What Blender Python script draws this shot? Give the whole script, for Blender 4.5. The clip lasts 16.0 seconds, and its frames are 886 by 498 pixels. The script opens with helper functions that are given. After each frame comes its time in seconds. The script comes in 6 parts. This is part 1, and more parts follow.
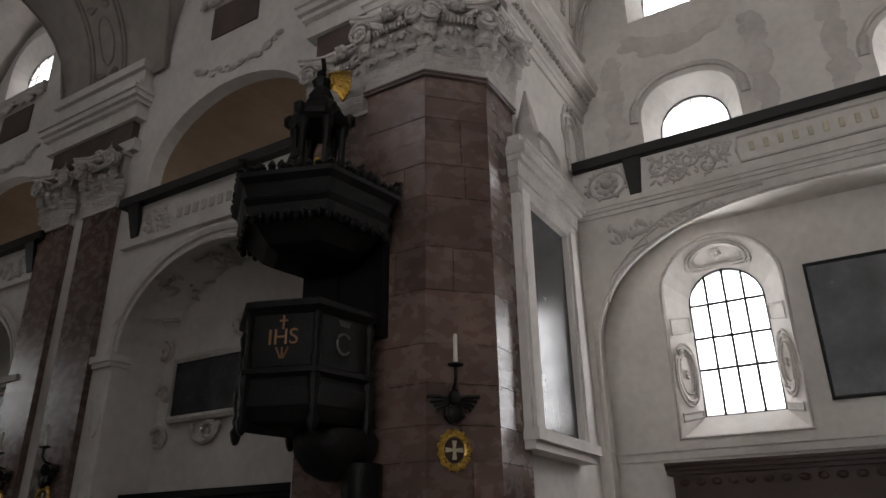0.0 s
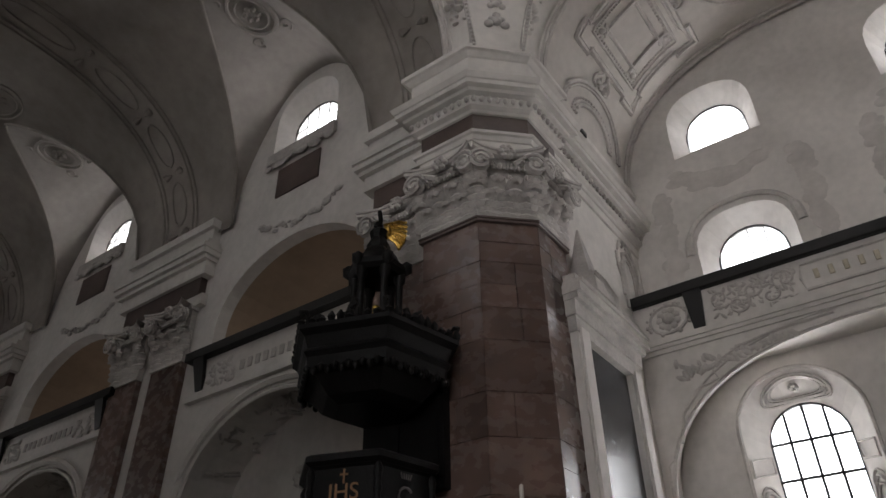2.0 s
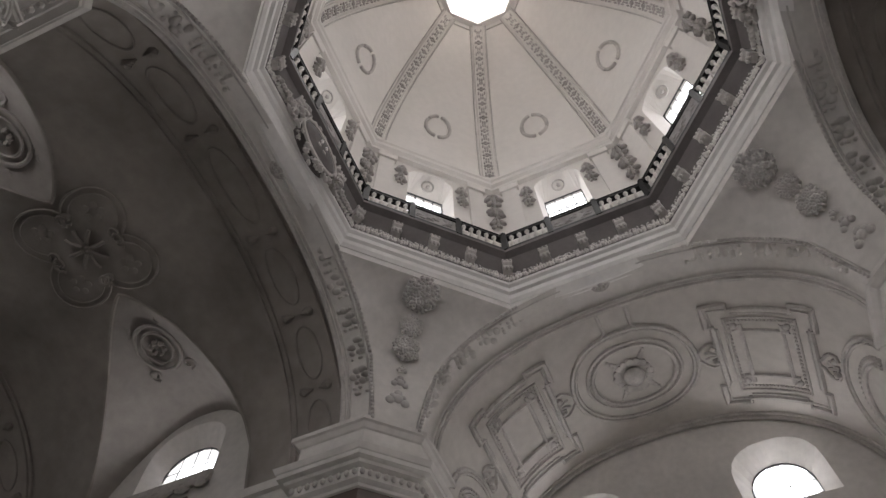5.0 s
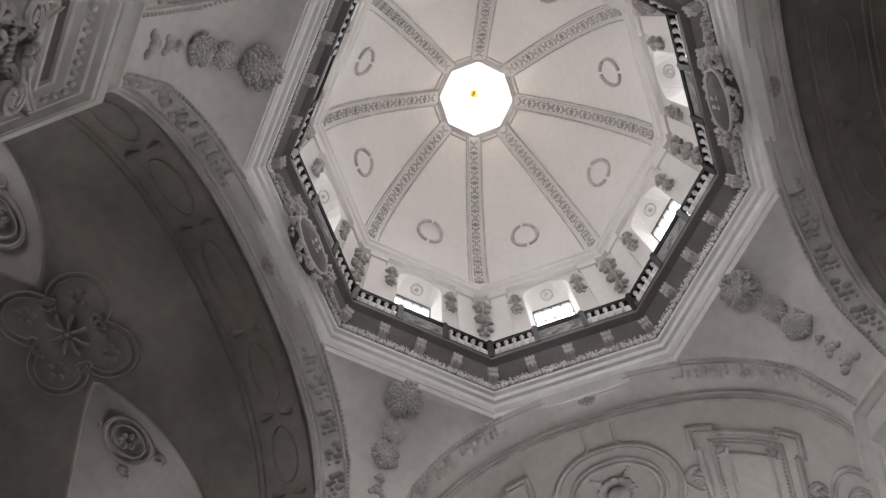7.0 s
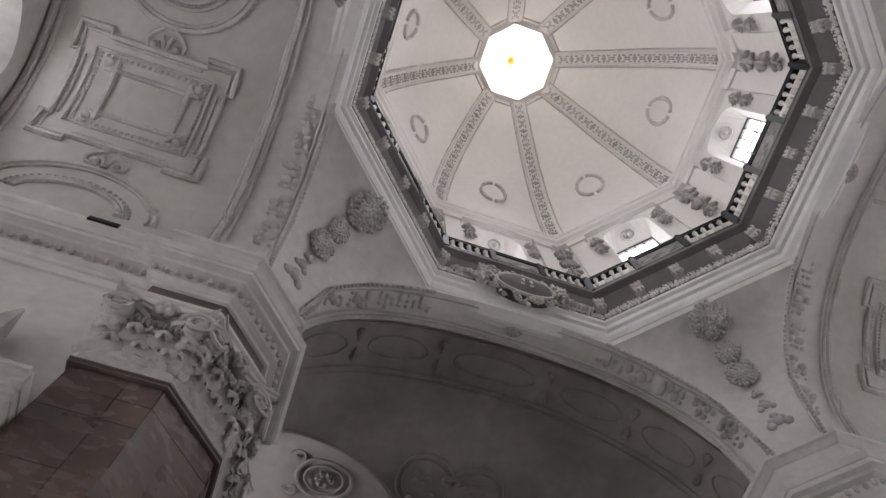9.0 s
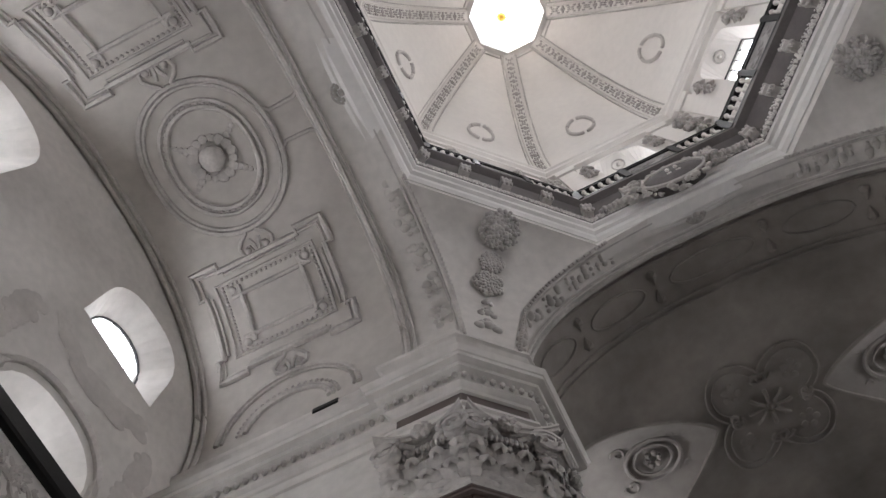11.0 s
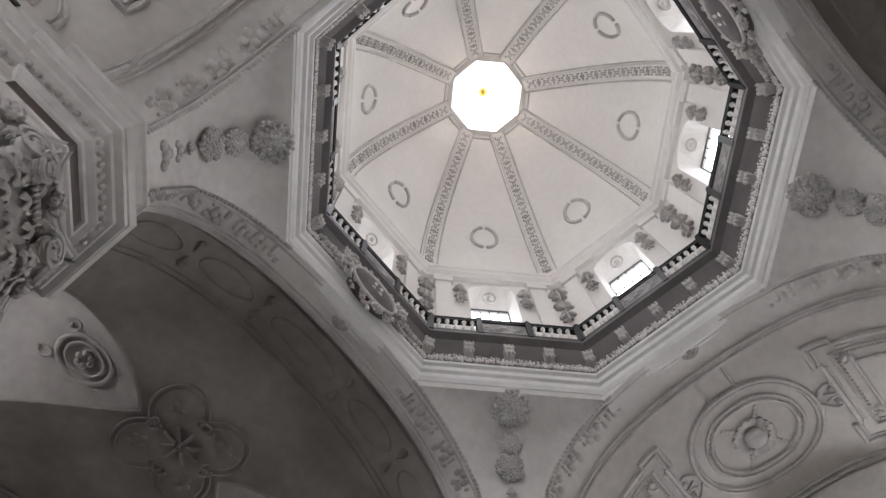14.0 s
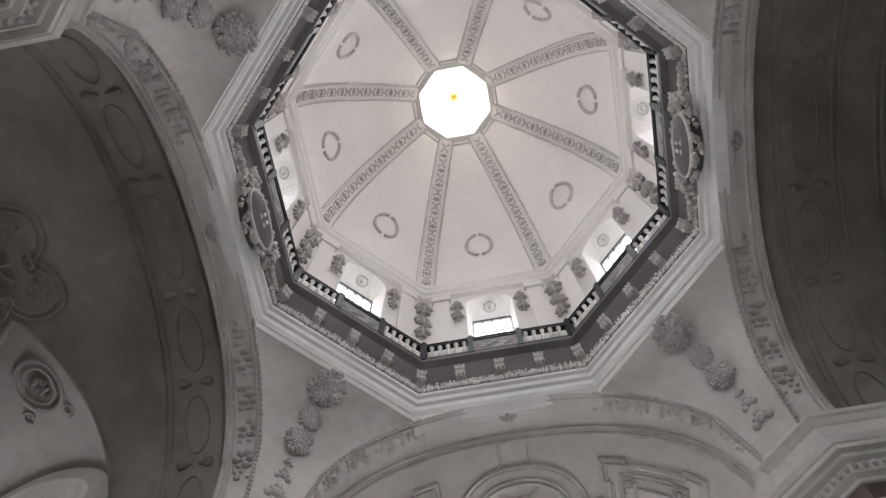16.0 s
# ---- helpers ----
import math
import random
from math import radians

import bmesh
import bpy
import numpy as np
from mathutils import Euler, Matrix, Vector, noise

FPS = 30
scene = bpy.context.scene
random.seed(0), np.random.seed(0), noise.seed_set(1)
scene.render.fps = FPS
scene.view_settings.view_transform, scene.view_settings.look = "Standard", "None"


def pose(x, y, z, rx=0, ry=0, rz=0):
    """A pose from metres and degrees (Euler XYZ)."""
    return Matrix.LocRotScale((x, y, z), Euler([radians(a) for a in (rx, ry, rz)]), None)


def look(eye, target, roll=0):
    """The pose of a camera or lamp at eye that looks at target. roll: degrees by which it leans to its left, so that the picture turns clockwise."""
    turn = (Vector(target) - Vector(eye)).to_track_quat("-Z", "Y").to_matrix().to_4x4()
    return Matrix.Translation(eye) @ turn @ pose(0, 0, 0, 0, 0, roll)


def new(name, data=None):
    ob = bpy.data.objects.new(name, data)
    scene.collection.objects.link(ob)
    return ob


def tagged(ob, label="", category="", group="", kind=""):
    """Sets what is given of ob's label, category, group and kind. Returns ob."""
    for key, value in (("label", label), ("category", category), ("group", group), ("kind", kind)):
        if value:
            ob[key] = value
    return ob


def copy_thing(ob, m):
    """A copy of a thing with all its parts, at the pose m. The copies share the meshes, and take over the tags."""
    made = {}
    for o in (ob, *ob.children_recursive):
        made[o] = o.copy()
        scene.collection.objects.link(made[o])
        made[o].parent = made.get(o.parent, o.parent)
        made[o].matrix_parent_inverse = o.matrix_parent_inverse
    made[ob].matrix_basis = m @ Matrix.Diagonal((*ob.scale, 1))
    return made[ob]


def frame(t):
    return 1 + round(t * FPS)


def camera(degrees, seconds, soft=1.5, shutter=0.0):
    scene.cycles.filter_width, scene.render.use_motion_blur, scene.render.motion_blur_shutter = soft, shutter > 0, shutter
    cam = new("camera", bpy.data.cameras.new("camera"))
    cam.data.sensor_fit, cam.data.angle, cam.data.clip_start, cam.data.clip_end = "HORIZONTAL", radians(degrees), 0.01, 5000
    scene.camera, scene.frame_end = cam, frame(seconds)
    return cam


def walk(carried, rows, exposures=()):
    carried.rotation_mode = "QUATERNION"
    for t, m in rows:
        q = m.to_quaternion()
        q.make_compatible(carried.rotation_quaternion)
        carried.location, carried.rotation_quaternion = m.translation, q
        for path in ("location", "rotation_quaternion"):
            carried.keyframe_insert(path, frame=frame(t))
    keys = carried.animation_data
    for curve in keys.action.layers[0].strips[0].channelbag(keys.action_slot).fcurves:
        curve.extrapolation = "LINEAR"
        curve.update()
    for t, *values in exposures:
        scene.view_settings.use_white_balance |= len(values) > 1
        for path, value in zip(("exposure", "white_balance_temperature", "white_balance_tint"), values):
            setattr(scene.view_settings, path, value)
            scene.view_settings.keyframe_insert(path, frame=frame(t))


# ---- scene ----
cam = camera(63.78, 16.0)
PATH = [
    (0.0, -3.763, 0.304, 1.574, 112.921, 0.787, -59.200),
    (0.5, -3.756, 0.258, 1.598, 113.017, 0.688, -54.053),
    (1.0, -3.743, 0.255, 1.628, 114.510, 0.610, -52.899),
    (1.5, -3.762, 0.255, 1.634, 119.657, 0.679, -52.908),
    (2.0, -3.787, 0.269, 1.631, 124.186, 0.688, -53.958),
    (2.5, -3.811, 0.296, 1.630, 129.299, 0.698, -56.756),
    (3.0, -3.809, 0.328, 1.647, 134.105, 0.769, -60.150),
    (3.5, -3.805, 0.340, 1.668, 137.852, 0.765, -61.697),
    (4.0, -3.810, 0.341, 1.672, 143.961, 0.811, -63.825),
    (4.5, -3.813, 0.330, 1.666, 149.247, 0.692, -65.430),
    (5.0, -3.845, 0.314, 1.656, 153.469, 0.606, -66.790),
    (5.2, -3.880, 0.311, 1.650, 154.652, 0.647, -67.080),
    (5.6, -3.887, 0.310, 1.647, 156.954, 0.594, -68.790),
    (6.0, -3.888, 0.310, 1.643, 158.885, 0.506, -71.091),
    (6.4, -3.886, 0.312, 1.639, 160.397, 0.424, -72.576),
    (6.8, -3.886, 0.313, 1.637, 161.439, 0.392, -71.836),
    (7.3, -3.893, 0.311, 1.639, 162.004, 0.486, -65.635),
    (7.5, -3.900, 0.315, 1.641, 161.912, 0.610, -62.641),
    (8.0, -3.954, 0.290, 1.663, 162.225, 0.824, -51.695),
    (8.5, -4.048, 0.285, 1.646, 162.778, 1.267, -34.897),
    (9.0, -4.102, 0.219, 1.626, 163.355, 1.435, -18.462),
    (9.5, -4.095, 0.202, 1.639, 163.937, 1.395, -2.011),
    (9.7, -4.054, 0.206, 1.650, 164.120, 1.171, 3.183),
    (10.0, -4.049, 0.205, 1.653, 164.410, 1.140, 11.842),
    (10.3, -4.045, 0.205, 1.656, 164.726, 1.206, 18.914),
    (10.6, -4.041, 0.206, 1.659, 165.019, 1.334, 23.873),
    (10.9, -4.038, 0.207, 1.662, 165.243, 1.491, 26.191),
    (11.2, -4.033, 0.208, 1.666, 165.352, 1.642, 25.339),
    (11.5, -4.027, 0.210, 1.671, 165.298, 1.755, 20.790),
    (11.8, -4.018, 0.211, 1.678, 165.035, 1.794, 12.016),
    (12.0, -3.984, 0.232, 1.680, 164.777, 1.743, 6.208),
    (12.5, -3.942, 0.220, 1.735, 163.915, 1.768, -13.794),
    (13.0, -3.915, 0.220, 1.766, 163.188, 1.756, -29.990),
    (13.5, -3.876, 0.177, 1.757, 162.922, 1.606, -41.657),
    (14.0, -3.843, 0.107, 1.760, 162.644, 1.134, -50.808),
    (14.5, -3.819, 0.052, 1.752, 162.458, 0.778, -58.179),
    (15.0, -3.793, 0.009, 1.737, 162.457, 0.442, -64.888),
    (15.5, -3.785, -0.004, 1.731, 162.384, 0.310, -70.259),
    (16.0, -3.805, -0.017, 1.683, 161.622, 0.247, -79.892),
]
walk(cam, [(t, pose(*p)) for t, *p in PATH],
     exposures=[(0.0, -0.62, 6800, 14), (1.5, -0.66, 6750, 14), (2.5, -0.83, 6750, 14), (3.5, -0.84, 6750, 13), (4.2, -1.0, 6750, 14), (5.0, -0.9, 6750, 15), (7.5, -0.53, 6500, 14), (9.5, -0.6, 6500, 15), (12.0, -0.4, 6450, 14), (16.0, -0.44, 6400, 14)])

# ---- world, daylight through the openings, added fill lamps ----
world = bpy.data.worlds.new("overcast_sky")
scene.world = world
world.use_nodes = True
_n = world.node_tree.nodes
_sky = _n.new("ShaderNodeTexSky")
_sky.sky_type = "NISHITA"
_sky.sun_disc = False
_sky.sun_elevation, _sky.sun_rotation = radians(40), radians(60)
world.node_tree.links.new(_sky.outputs[0], _n["Background"].inputs[0])
_n["Background"].inputs[1].default_value = 0.1


def window_light(name, place, facing, w, h, watts, colour=(0.93, 0.97, 1.0)):
    """An area lamp in a window's opening that stands in for the sky outside it; the fills have no opening."""
    lamp = bpy.data.lights.new(name, "AREA")
    lamp.shape, lamp.size, lamp.size_y, lamp.energy, lamp.color = "RECTANGLE", w, h, watts, colour
    ob = new(name, lamp)
    ob.matrix_world = look(Vector(place), Vector(place) + Vector(facing))
    return ob


# ---- measures of the plan ----
AP = 5.5          # apothem of the octagon's lip
LIP = 17.25       # height of the lip
PA, PC, PD = 4.98, 5.76, 6.85   # crossing pier: face, chamfer end, side end
NECK, CAPTOP = 9.33, 10.78
HS, SPR, RISE, EXP = 4.87, 13.6, 3.68, 2.3    # crossing arches
ARCH_X, ARCH_N = 6.66, 6.3     # depth of the arch bands: transepts, nave and choir
TW, TEND = 5.13, 11.6          # transept side wall, end wall
NW_, NEND = 5.6, 31.0          # nave side wall, nave end
C8 = math.cos(math.pi / 8)
T8 = math.tan(math.pi / 8)

for k in range(8):                      # drum windows
    az = k * math.pi / 4
    u = Vector((math.cos(az), math.sin(az), 0))
    window_light("drum_daylight", u * 6.0 + Vector((0, 0, 21.75)), -u, 1.2, 2.7, 62)
window_light("lantern_daylight", (0, 0, 36.2), (0, 0.0001, -1), 2.3, 2.3, 620)
for sx in (1, -1):
    for sy in (1, -1):
        window_light("transept_daylight", (sx * (TEND + 0.62), sy * 2.5, 5.65), (-sx, 0, 0), 1.5, 3.0, 150)
        window_light("transept_daylight", (sx * (TEND + 0.62), sy * 2.5, 15.3), (-sx, 0, 0), 1.4, 1.2, 55)
        window_light("transept_daylight", (sx * (TEND + 0.62), sy * 2.5, 10.7), (-sx, 0, 0), 1.5, 2.0, 52)
        for yb in (11.4, 20.7):
            window_light("nave_daylight", (sx * (NW_ + 0.75), yb + 0.15, 16.0), (-sx, 0, 0), 1.6, 1.0, 48)
# Added fill on the plain, unseen end wall, to brighten nave walls and chapels.
window_light("nave_end_fill", (0, NEND - 0.2, 8.2), (0, -1, 0), 4.0, 4.0, 250)
# Added fill low in the closed gallery rooms, for supposed windows out of sight.
for yb in (11.4, 20.7):
    window_light("gallery_fill", (9.2, yb, 8.8), (-1, 0, 0.3), 2.4, 1.0, 20)

# ---- materials ----
def material(name, base, rough=0.7, metal=0.0, dark=0.75, big=0.6, fine=12.0, bump=0.15, spec=0.4, tint=None, stain=0.5, lo=0.35, hi=0.7, stretch=1.0):
    """Noise at two scales in colour, roughness and relief."""
    m = bpy.data.materials.new(name)
    m.use_nodes = True
    nt = m.node_tree
    b = nt.nodes["Principled BSDF"]
    co = nt.nodes.new("ShaderNodeTexCoord")
    n1 = nt.nodes.new("ShaderNodeTexNoise")
    n2 = nt.nodes.new("ShaderNodeTexNoise")
    n1.inputs["Scale"].default_value, n1.inputs["Detail"].default_value = big, 6
    n2.inputs["Scale"].default_value, n2.inputs["Detail"].default_value = fine, 5
    mp = nt.nodes.new("ShaderNodeMapping")
    mp.inputs["Scale"].default_value = (1, 1, stretch)
    nt.links.new(co.outputs["Object"], mp.inputs["Vector"])
    for n in (n1, n2):
        nt.links.new(mp.outputs[0], n.inputs["Vector"])
    ramp = nt.nodes.new("ShaderNodeMapRange")
    ramp.inputs[1].default_value, ramp.inputs[2].default_value = lo, hi
    nt.links.new(n1.outputs[0], ramp.inputs[0])
    mix = nt.nodes.new("ShaderNodeMix")
    mix.data_type = "RGBA"
    low = tint or [v * dark for v in base]
    mix.inputs[6].default_value = (*base, 1)
    mix.inputs[7].default_value = (*low, 1)
    nt.links.new(ramp.outputs[0], mix.inputs[0])
    mix2 = nt.nodes.new("ShaderNodeMix")
    mix2.data_type, mix2.blend_type = "RGBA", "MULTIPLY"
    mix2.inputs[0].default_value = stain
    nt.links.new(mix.outputs[2], mix2.inputs[6])
    r2 = nt.nodes.new("ShaderNodeMapRange")
    r2.inputs[1].default_value, r2.inputs[2].default_value, r2.inputs[3].default_value, r2.inputs[4].default_value = 0.3, 0.65, 0.7, 1.0
    nt.links.new(n2.outputs[0], r2.inputs[0])
    nt.links.new(r2.outputs[0], mix2.inputs[7])
    nt.links.new(mix2.outputs[2], b.inputs["Base Color"])
    bp = nt.nodes.new("ShaderNodeBump")
    bp.inputs["Strength"].default_value, bp.inputs["Distance"].default_value = bump, 0.02
    nt.links.new(n2.outputs[0], bp.inputs["Height"])
    nt.links.new(bp.outputs[0], b.inputs["Normal"])
    rr = nt.nodes.new("ShaderNodeMapRange")
    rr.inputs[3].default_value, rr.inputs[4].default_value = max(rough - 0.12, 0.03), min(rough + 0.12, 1)
    nt.links.new(n2.outputs[0], rr.inputs[0])
    nt.links.new(rr.outputs[0], b.inputs["Roughness"])
    b.inputs["Metallic"].default_value, b.inputs["Specular IOR Level"].default_value = metal, spec
    return m


def per_piece(m, amount=0.35):
    """Varies a material's value from one object to the next."""
    nt = m.node_tree
    b = nt.nodes["Principled BSDF"]
    src = b.inputs["Base Color"].links[0].from_socket
    oi, hsv, mr = nt.nodes.new("ShaderNodeObjectInfo"), nt.nodes.new("ShaderNodeHueSaturation"), nt.nodes.new("ShaderNodeMapRange")
    mr.inputs[3].default_value, mr.inputs[4].default_value = 1 - amount, 1 + amount
    nt.links.new(oi.outputs["Random"], mr.inputs[0])
    nt.links.new(mr.outputs[0], hsv.inputs["Value"])
    nt.links.new(src, hsv.inputs["Color"])
    nt.links.new(hsv.outputs[0], b.inputs["Base Color"])
    return m


PLASTER = material("white_lime_plaster", (0.74, 0.70, 0.66), 0.85, dark=0.8, big=0.55, fine=5, bump=0.14, stain=0.35)
DOME = material("pale_dome_plaster", (0.78, 0.74, 0.70), 0.85, dark=0.92, big=0.25, fine=4, bump=0.08, stain=0.2)
# Whiter than the plaster below: drum-window light on the lip is in this colour.
LIP_LIT = material("lit_lip_plaster", (0.84, 0.81, 0.78), 0.8, dark=0.9, big=0.8, fine=6, bump=0.1, stain=0.25)
FADED = material("faded_wall_stucco", (0.645, 0.605, 0.57), 0.86, dark=0.82, big=1.2, fine=6, bump=0.12, stain=0.4)
STUCCO = material("stucco_relief", (0.62, 0.58, 0.545), 0.8, dark=0.72, big=1.5, fine=14, bump=0.4, stain=0.5)
WORN = material("worn_stucco", (0.68, 0.64, 0.60), 0.86, dark=0.82, big=1, fine=6, bump=0.1, stain=0.3)
# Slightly above VAULT's tone, with the window light on the groins in the colour.
GROIN = material("lit_groin_plaster", (0.40, 0.362, 0.335), 0.87, dark=0.75, big=0.6, fine=4, bump=0.12, stain=0.4)
# Darker than the wall plaster: crevice shade between the blossoms is put into the colour.
BERRY = material("shaded_stucco_flowers", (0.60, 0.565, 0.535), 0.8, dark=0.75, big=3, fine=18, bump=0.35, stain=0.5)
STUCCO_DK = material("aged_grey_stucco", (0.54, 0.50, 0.47), 0.8, dark=0.65, big=2, fine=16, bump=0.5, stain=0.6)
VAULT = material("dark_vault_plaster", (0.39, 0.348, 0.315), 0.88, dark=0.6, big=0.45, fine=3, bump=0.15, stain=0.5)
VAULT_T = material("dulled_vault_plaster", (0.60, 0.56, 0.52), 0.86, dark=0.84, big=0.4, fine=4, bump=0.12, stain=0.35)
MARBLE = per_piece(material("red_brown_marble", (0.185, 0.118, 0.096), 0.27, dark=0.6, big=1.4, fine=3.5, bump=0.025, spec=0.55, tint=(0.10, 0.068, 0.058), stain=0.6, lo=0.28, hi=0.72, stretch=1.5), 0.26)
JOINT = material("marble_joint", (0.135, 0.087, 0.072), 0.7, big=3, fine=20)
FRIEZE = material("dark_brown_marble", (0.12, 0.085, 0.075), 0.35, big=2, fine=9, bump=0.05, spec=0.5)
GREY_FRIEZE = material("grey_violet_frieze", (0.15, 0.132, 0.128), 0.7, big=1.2, fine=9, bump=0.15)
PANEL = material("grey_painted_relief", (0.36, 0.335, 0.325), 0.7, dark=0.6, big=3, fine=14, bump=0.4, stain=0.5)
BLACK = material("black_stained_wood", (0.0075, 0.007, 0.0068), 0.45, dark=0.6, big=3, fine=25, bump=0.25, spec=0.18)
RAIL = material("dark_rail_paint", (0.009, 0.0078, 0.0075), 0.5, big=3, fine=25, bump=0.15)
WOOD = material("dark_red_brown_wood", (0.06, 0.028, 0.022), 0.5, big=2, fine=20, bump=0.2)
GOLD = material("gilding", (0.75, 0.48, 0.12), 0.3, metal=1.0, big=6, fine=30, bump=0.2)
COPPER = material("dulled_gilding", (0.42, 0.24, 0.13), 0.45, metal=0.6, big=6, fine=30, bump=0.2)
CANVAS = material("dark_varnished_canvas", (0.055, 0.058, 0.066), 0.22, dark=0.35, big=1.3, fine=6, bump=0.05, spec=0.5, tint=(0.02, 0.02, 0.022))
OCHRE = material("ochre_gallery_wash", (0.44, 0.325, 0.23), 0.85, big=0.5, fine=5, bump=0.1, stain=0.3)
WAX = material("white_wax", (0.85, 0.82, 0.72), 0.5, bump=0.02, big=4, fine=10, stain=0.1)
IRON = material("dark_iron", (0.03, 0.028, 0.026), 0.5, metal=0.7, big=5, fine=25)
FLOOR = material("stone_floor", (0.30, 0.27, 0.24), 0.4, big=0.7, fine=8, bump=0.1)
LEAD = material("window_lead", (0.05, 0.05, 0.052), 0.6, metal=0.4, big=4, fine=20)
GLASS = bpy.data.materials.new("window_glass")
GLASS.use_nodes = True
_g = GLASS.node_tree.nodes["Principled BSDF"]
_g.inputs["Base Color"].default_value = (0.97, 0.98, 1, 1)
_g.inputs["Transmission Weight"].default_value, _g.inputs["Roughness"].default_value, _g.inputs["IOR"].default_value = 1.0, 0.02, 1.02


# ---- building helpers ----
def part(name, bm, mat, parent=None, label="", smooth=False):
    me = bpy.data.meshes.new(name)
    bmesh.ops.recalc_face_normals(bm, faces=bm.faces)
    bm.to_mesh(me)
    bm.free()
    me.materials.append(mat)
    if smooth:
        me.shade_smooth()
        me.set_sharp_from_angle(angle=radians(40))
    ob = new(name, me)
    if parent:
        ob.parent = parent
    if label:
        ob["label"] = label
    return ob


def same_mesh(name, ob, parent, m):
    """Another piece on the same mesh."""
    o = new(name, ob.data)
    o.parent = parent
    o.matrix_basis = m
    return o


def thing(name, label, category, group="", kind="", at=(0, 0, 0)):
    ob = new(name)
    ob.location = at
    return tagged(ob, label, category, group, kind)


MIRX, MIRY = Matrix.Diagonal((-1, 1, 1, 1)), Matrix.Diagonal((1, -1, 1, 1))
MIRXY = MIRX @ MIRY
SWAP = Matrix(((0, 1, 0, 0), (1, 0, 0, 0), (0, 0, 1, 0), (0, 0, 0, 1)))


def box(bm, x0, x1, y0, y1, z0, z1, m=None, bevel=0.0):
    vs = [bm.verts.new(Vector((x, y, z))) for x in (x0, x1) for y in (y0, y1) for z in (z0, z1)]
    fs = [bm.faces.new([vs[i] for i in q]) for q in ((0, 1, 3, 2), (4, 6, 7, 5), (0, 4, 5, 1), (2, 3, 7, 6), (0, 2, 6, 4), (1, 5, 7, 3))]
    if bevel:
        r = bmesh.ops.bevel(bm, geom=list({e for f in fs for e in f.edges}), offset=bevel, segments=1, affect="EDGES")
        vs = list({v for f in r["faces"] for v in f.verts} | {v for v in vs if v.is_valid})
    if m:
        bmesh.ops.transform(bm, matrix=m, verts=[v for v in vs if v.is_valid])
    return bm


def prism(bm, loop, vec):
    """A closed loop of points extruded along vec."""
    a = [bm.verts.new(Vector(p)) for p in loop]
    b = [bm.verts.new(Vector(p) + Vector(vec)) for p in loop]
    n = len(a)
    bm.faces.new(a)
    bm.faces.new(b[::-1])
    for i in range(n):
        bm.faces.new((a[i], a[(i + 1) % n], b[(i + 1) % n], b[i]))
    return bm


def loft(bm, rows, closed=False, caps=False):
    """Quads between rows of points of equal length."""
    g = [[bm.verts.new(Vector(p)) for p in r] for r in rows]
    n = len(g[0])
    for r0, r1 in zip(g, g[1:]):
        for i in range(n if closed else n - 1):
            j = (i + 1) % n
            bm.faces.new((r0[i], r0[j], r1[j], r1[i]))
    if caps and closed:
        bm.faces.new(g[0])
        bm.faces.new(g[-1][::-1])
    return g


def shell(bm, rows, push):
    """A sheet of rows with thickness: push(point, i, j) gives the outer point."""
    outer = [[push(Vector(p), i, j) for j, p in enumerate(r)] for i, r in enumerate(rows)]
    a, b = loft(bm, rows), loft(bm, outer)
    ring = lambda g: g[0] + [r[-1] for r in g[1:]] + g[-1][-2::-1] + [r[0] for r in g[-2:0:-1]]
    ra, rb = ring(a), ring(b)
    for i in range(len(ra)):
        j = (i + 1) % len(ra)
        bm.faces.new((ra[i], ra[j], rb[j], rb[i]))
    return bm


def tube(bm, pts, r, seg=6, closed=False, flat=1.0, normal=None):
    """A round or flattened moulding along points."""
    pts = [Vector(p) for p in pts]
    n = len(pts)
    rows = []
    for i, p in enumerate(pts):
        q = pts[(i + 1) % n] if closed or i + 1 < n else p
        o = pts[i - 1] if closed or i else p
        t = (q - o).normalized()
        up = Vector(normal) if normal is not None else (Vector((0, 0, 1)) if abs(t.z) < 0.9 else Vector((1, 0, 0)))
        s = t.cross(up)
        s = s.normalized() if s.length > 1e-6 else Vector((1, 0, 0))
        w = s.cross(t).normalized()
        rows.append([p + s * r * math.cos(a) + w * r * flat * math.sin(a) for a in (2 * math.pi * k / seg for k in range(seg))])
    if closed:
        rows.append(rows[0])
    g = [[bm.verts.new(p) for p in rw] for rw in (rows[:-1] if closed else rows)]
    if closed:
        g.append(g[0])
    for r0, r1 in zip(g, g[1:]):
        for i in range(seg):
            j = (i + 1) % seg
            bm.faces.new((r0[i], r0[j], r1[j], r1[i]))
    if not closed:
        bm.faces.new(g[0])
        bm.faces.new(g[-1][::-1])


def blob(bm, c, r, axes=None, sub=1, squash=(1, 1, 1)):
    m = Matrix.Translation(Vector(c)) @ (axes.to_4x4() if axes else Matrix()) @ Matrix.Diagonal((r * squash[0], r * squash[1], r * squash[2], 1))
    bmesh.ops.create_icosphere(bm, subdivisions=sub, radius=1, matrix=m)


def basis(normal, up=(0, 0, 1)):
    """Columns: across, up, normal."""
    n = Vector(normal).normalized()
    a = Vector(up).cross(n)
    a = a.normalized() if a.length > 1e-5 else Vector((1, 0, 0))
    return Matrix((a, n.cross(a), n)).transposed()


def lathe(bm, c, prof, seg=10, axis=None):
    m = axis.to_4x4() if axis else Matrix()
    m = Matrix.Translation(Vector(c)) @ m
    rows = [[m @ Vector((r * math.cos(2 * math.pi * k / seg), r * math.sin(2 * math.pi * k / seg), z)) for k in range(seg)] for r, z in prof]
    loft(bm, rows, closed=True, caps=True)


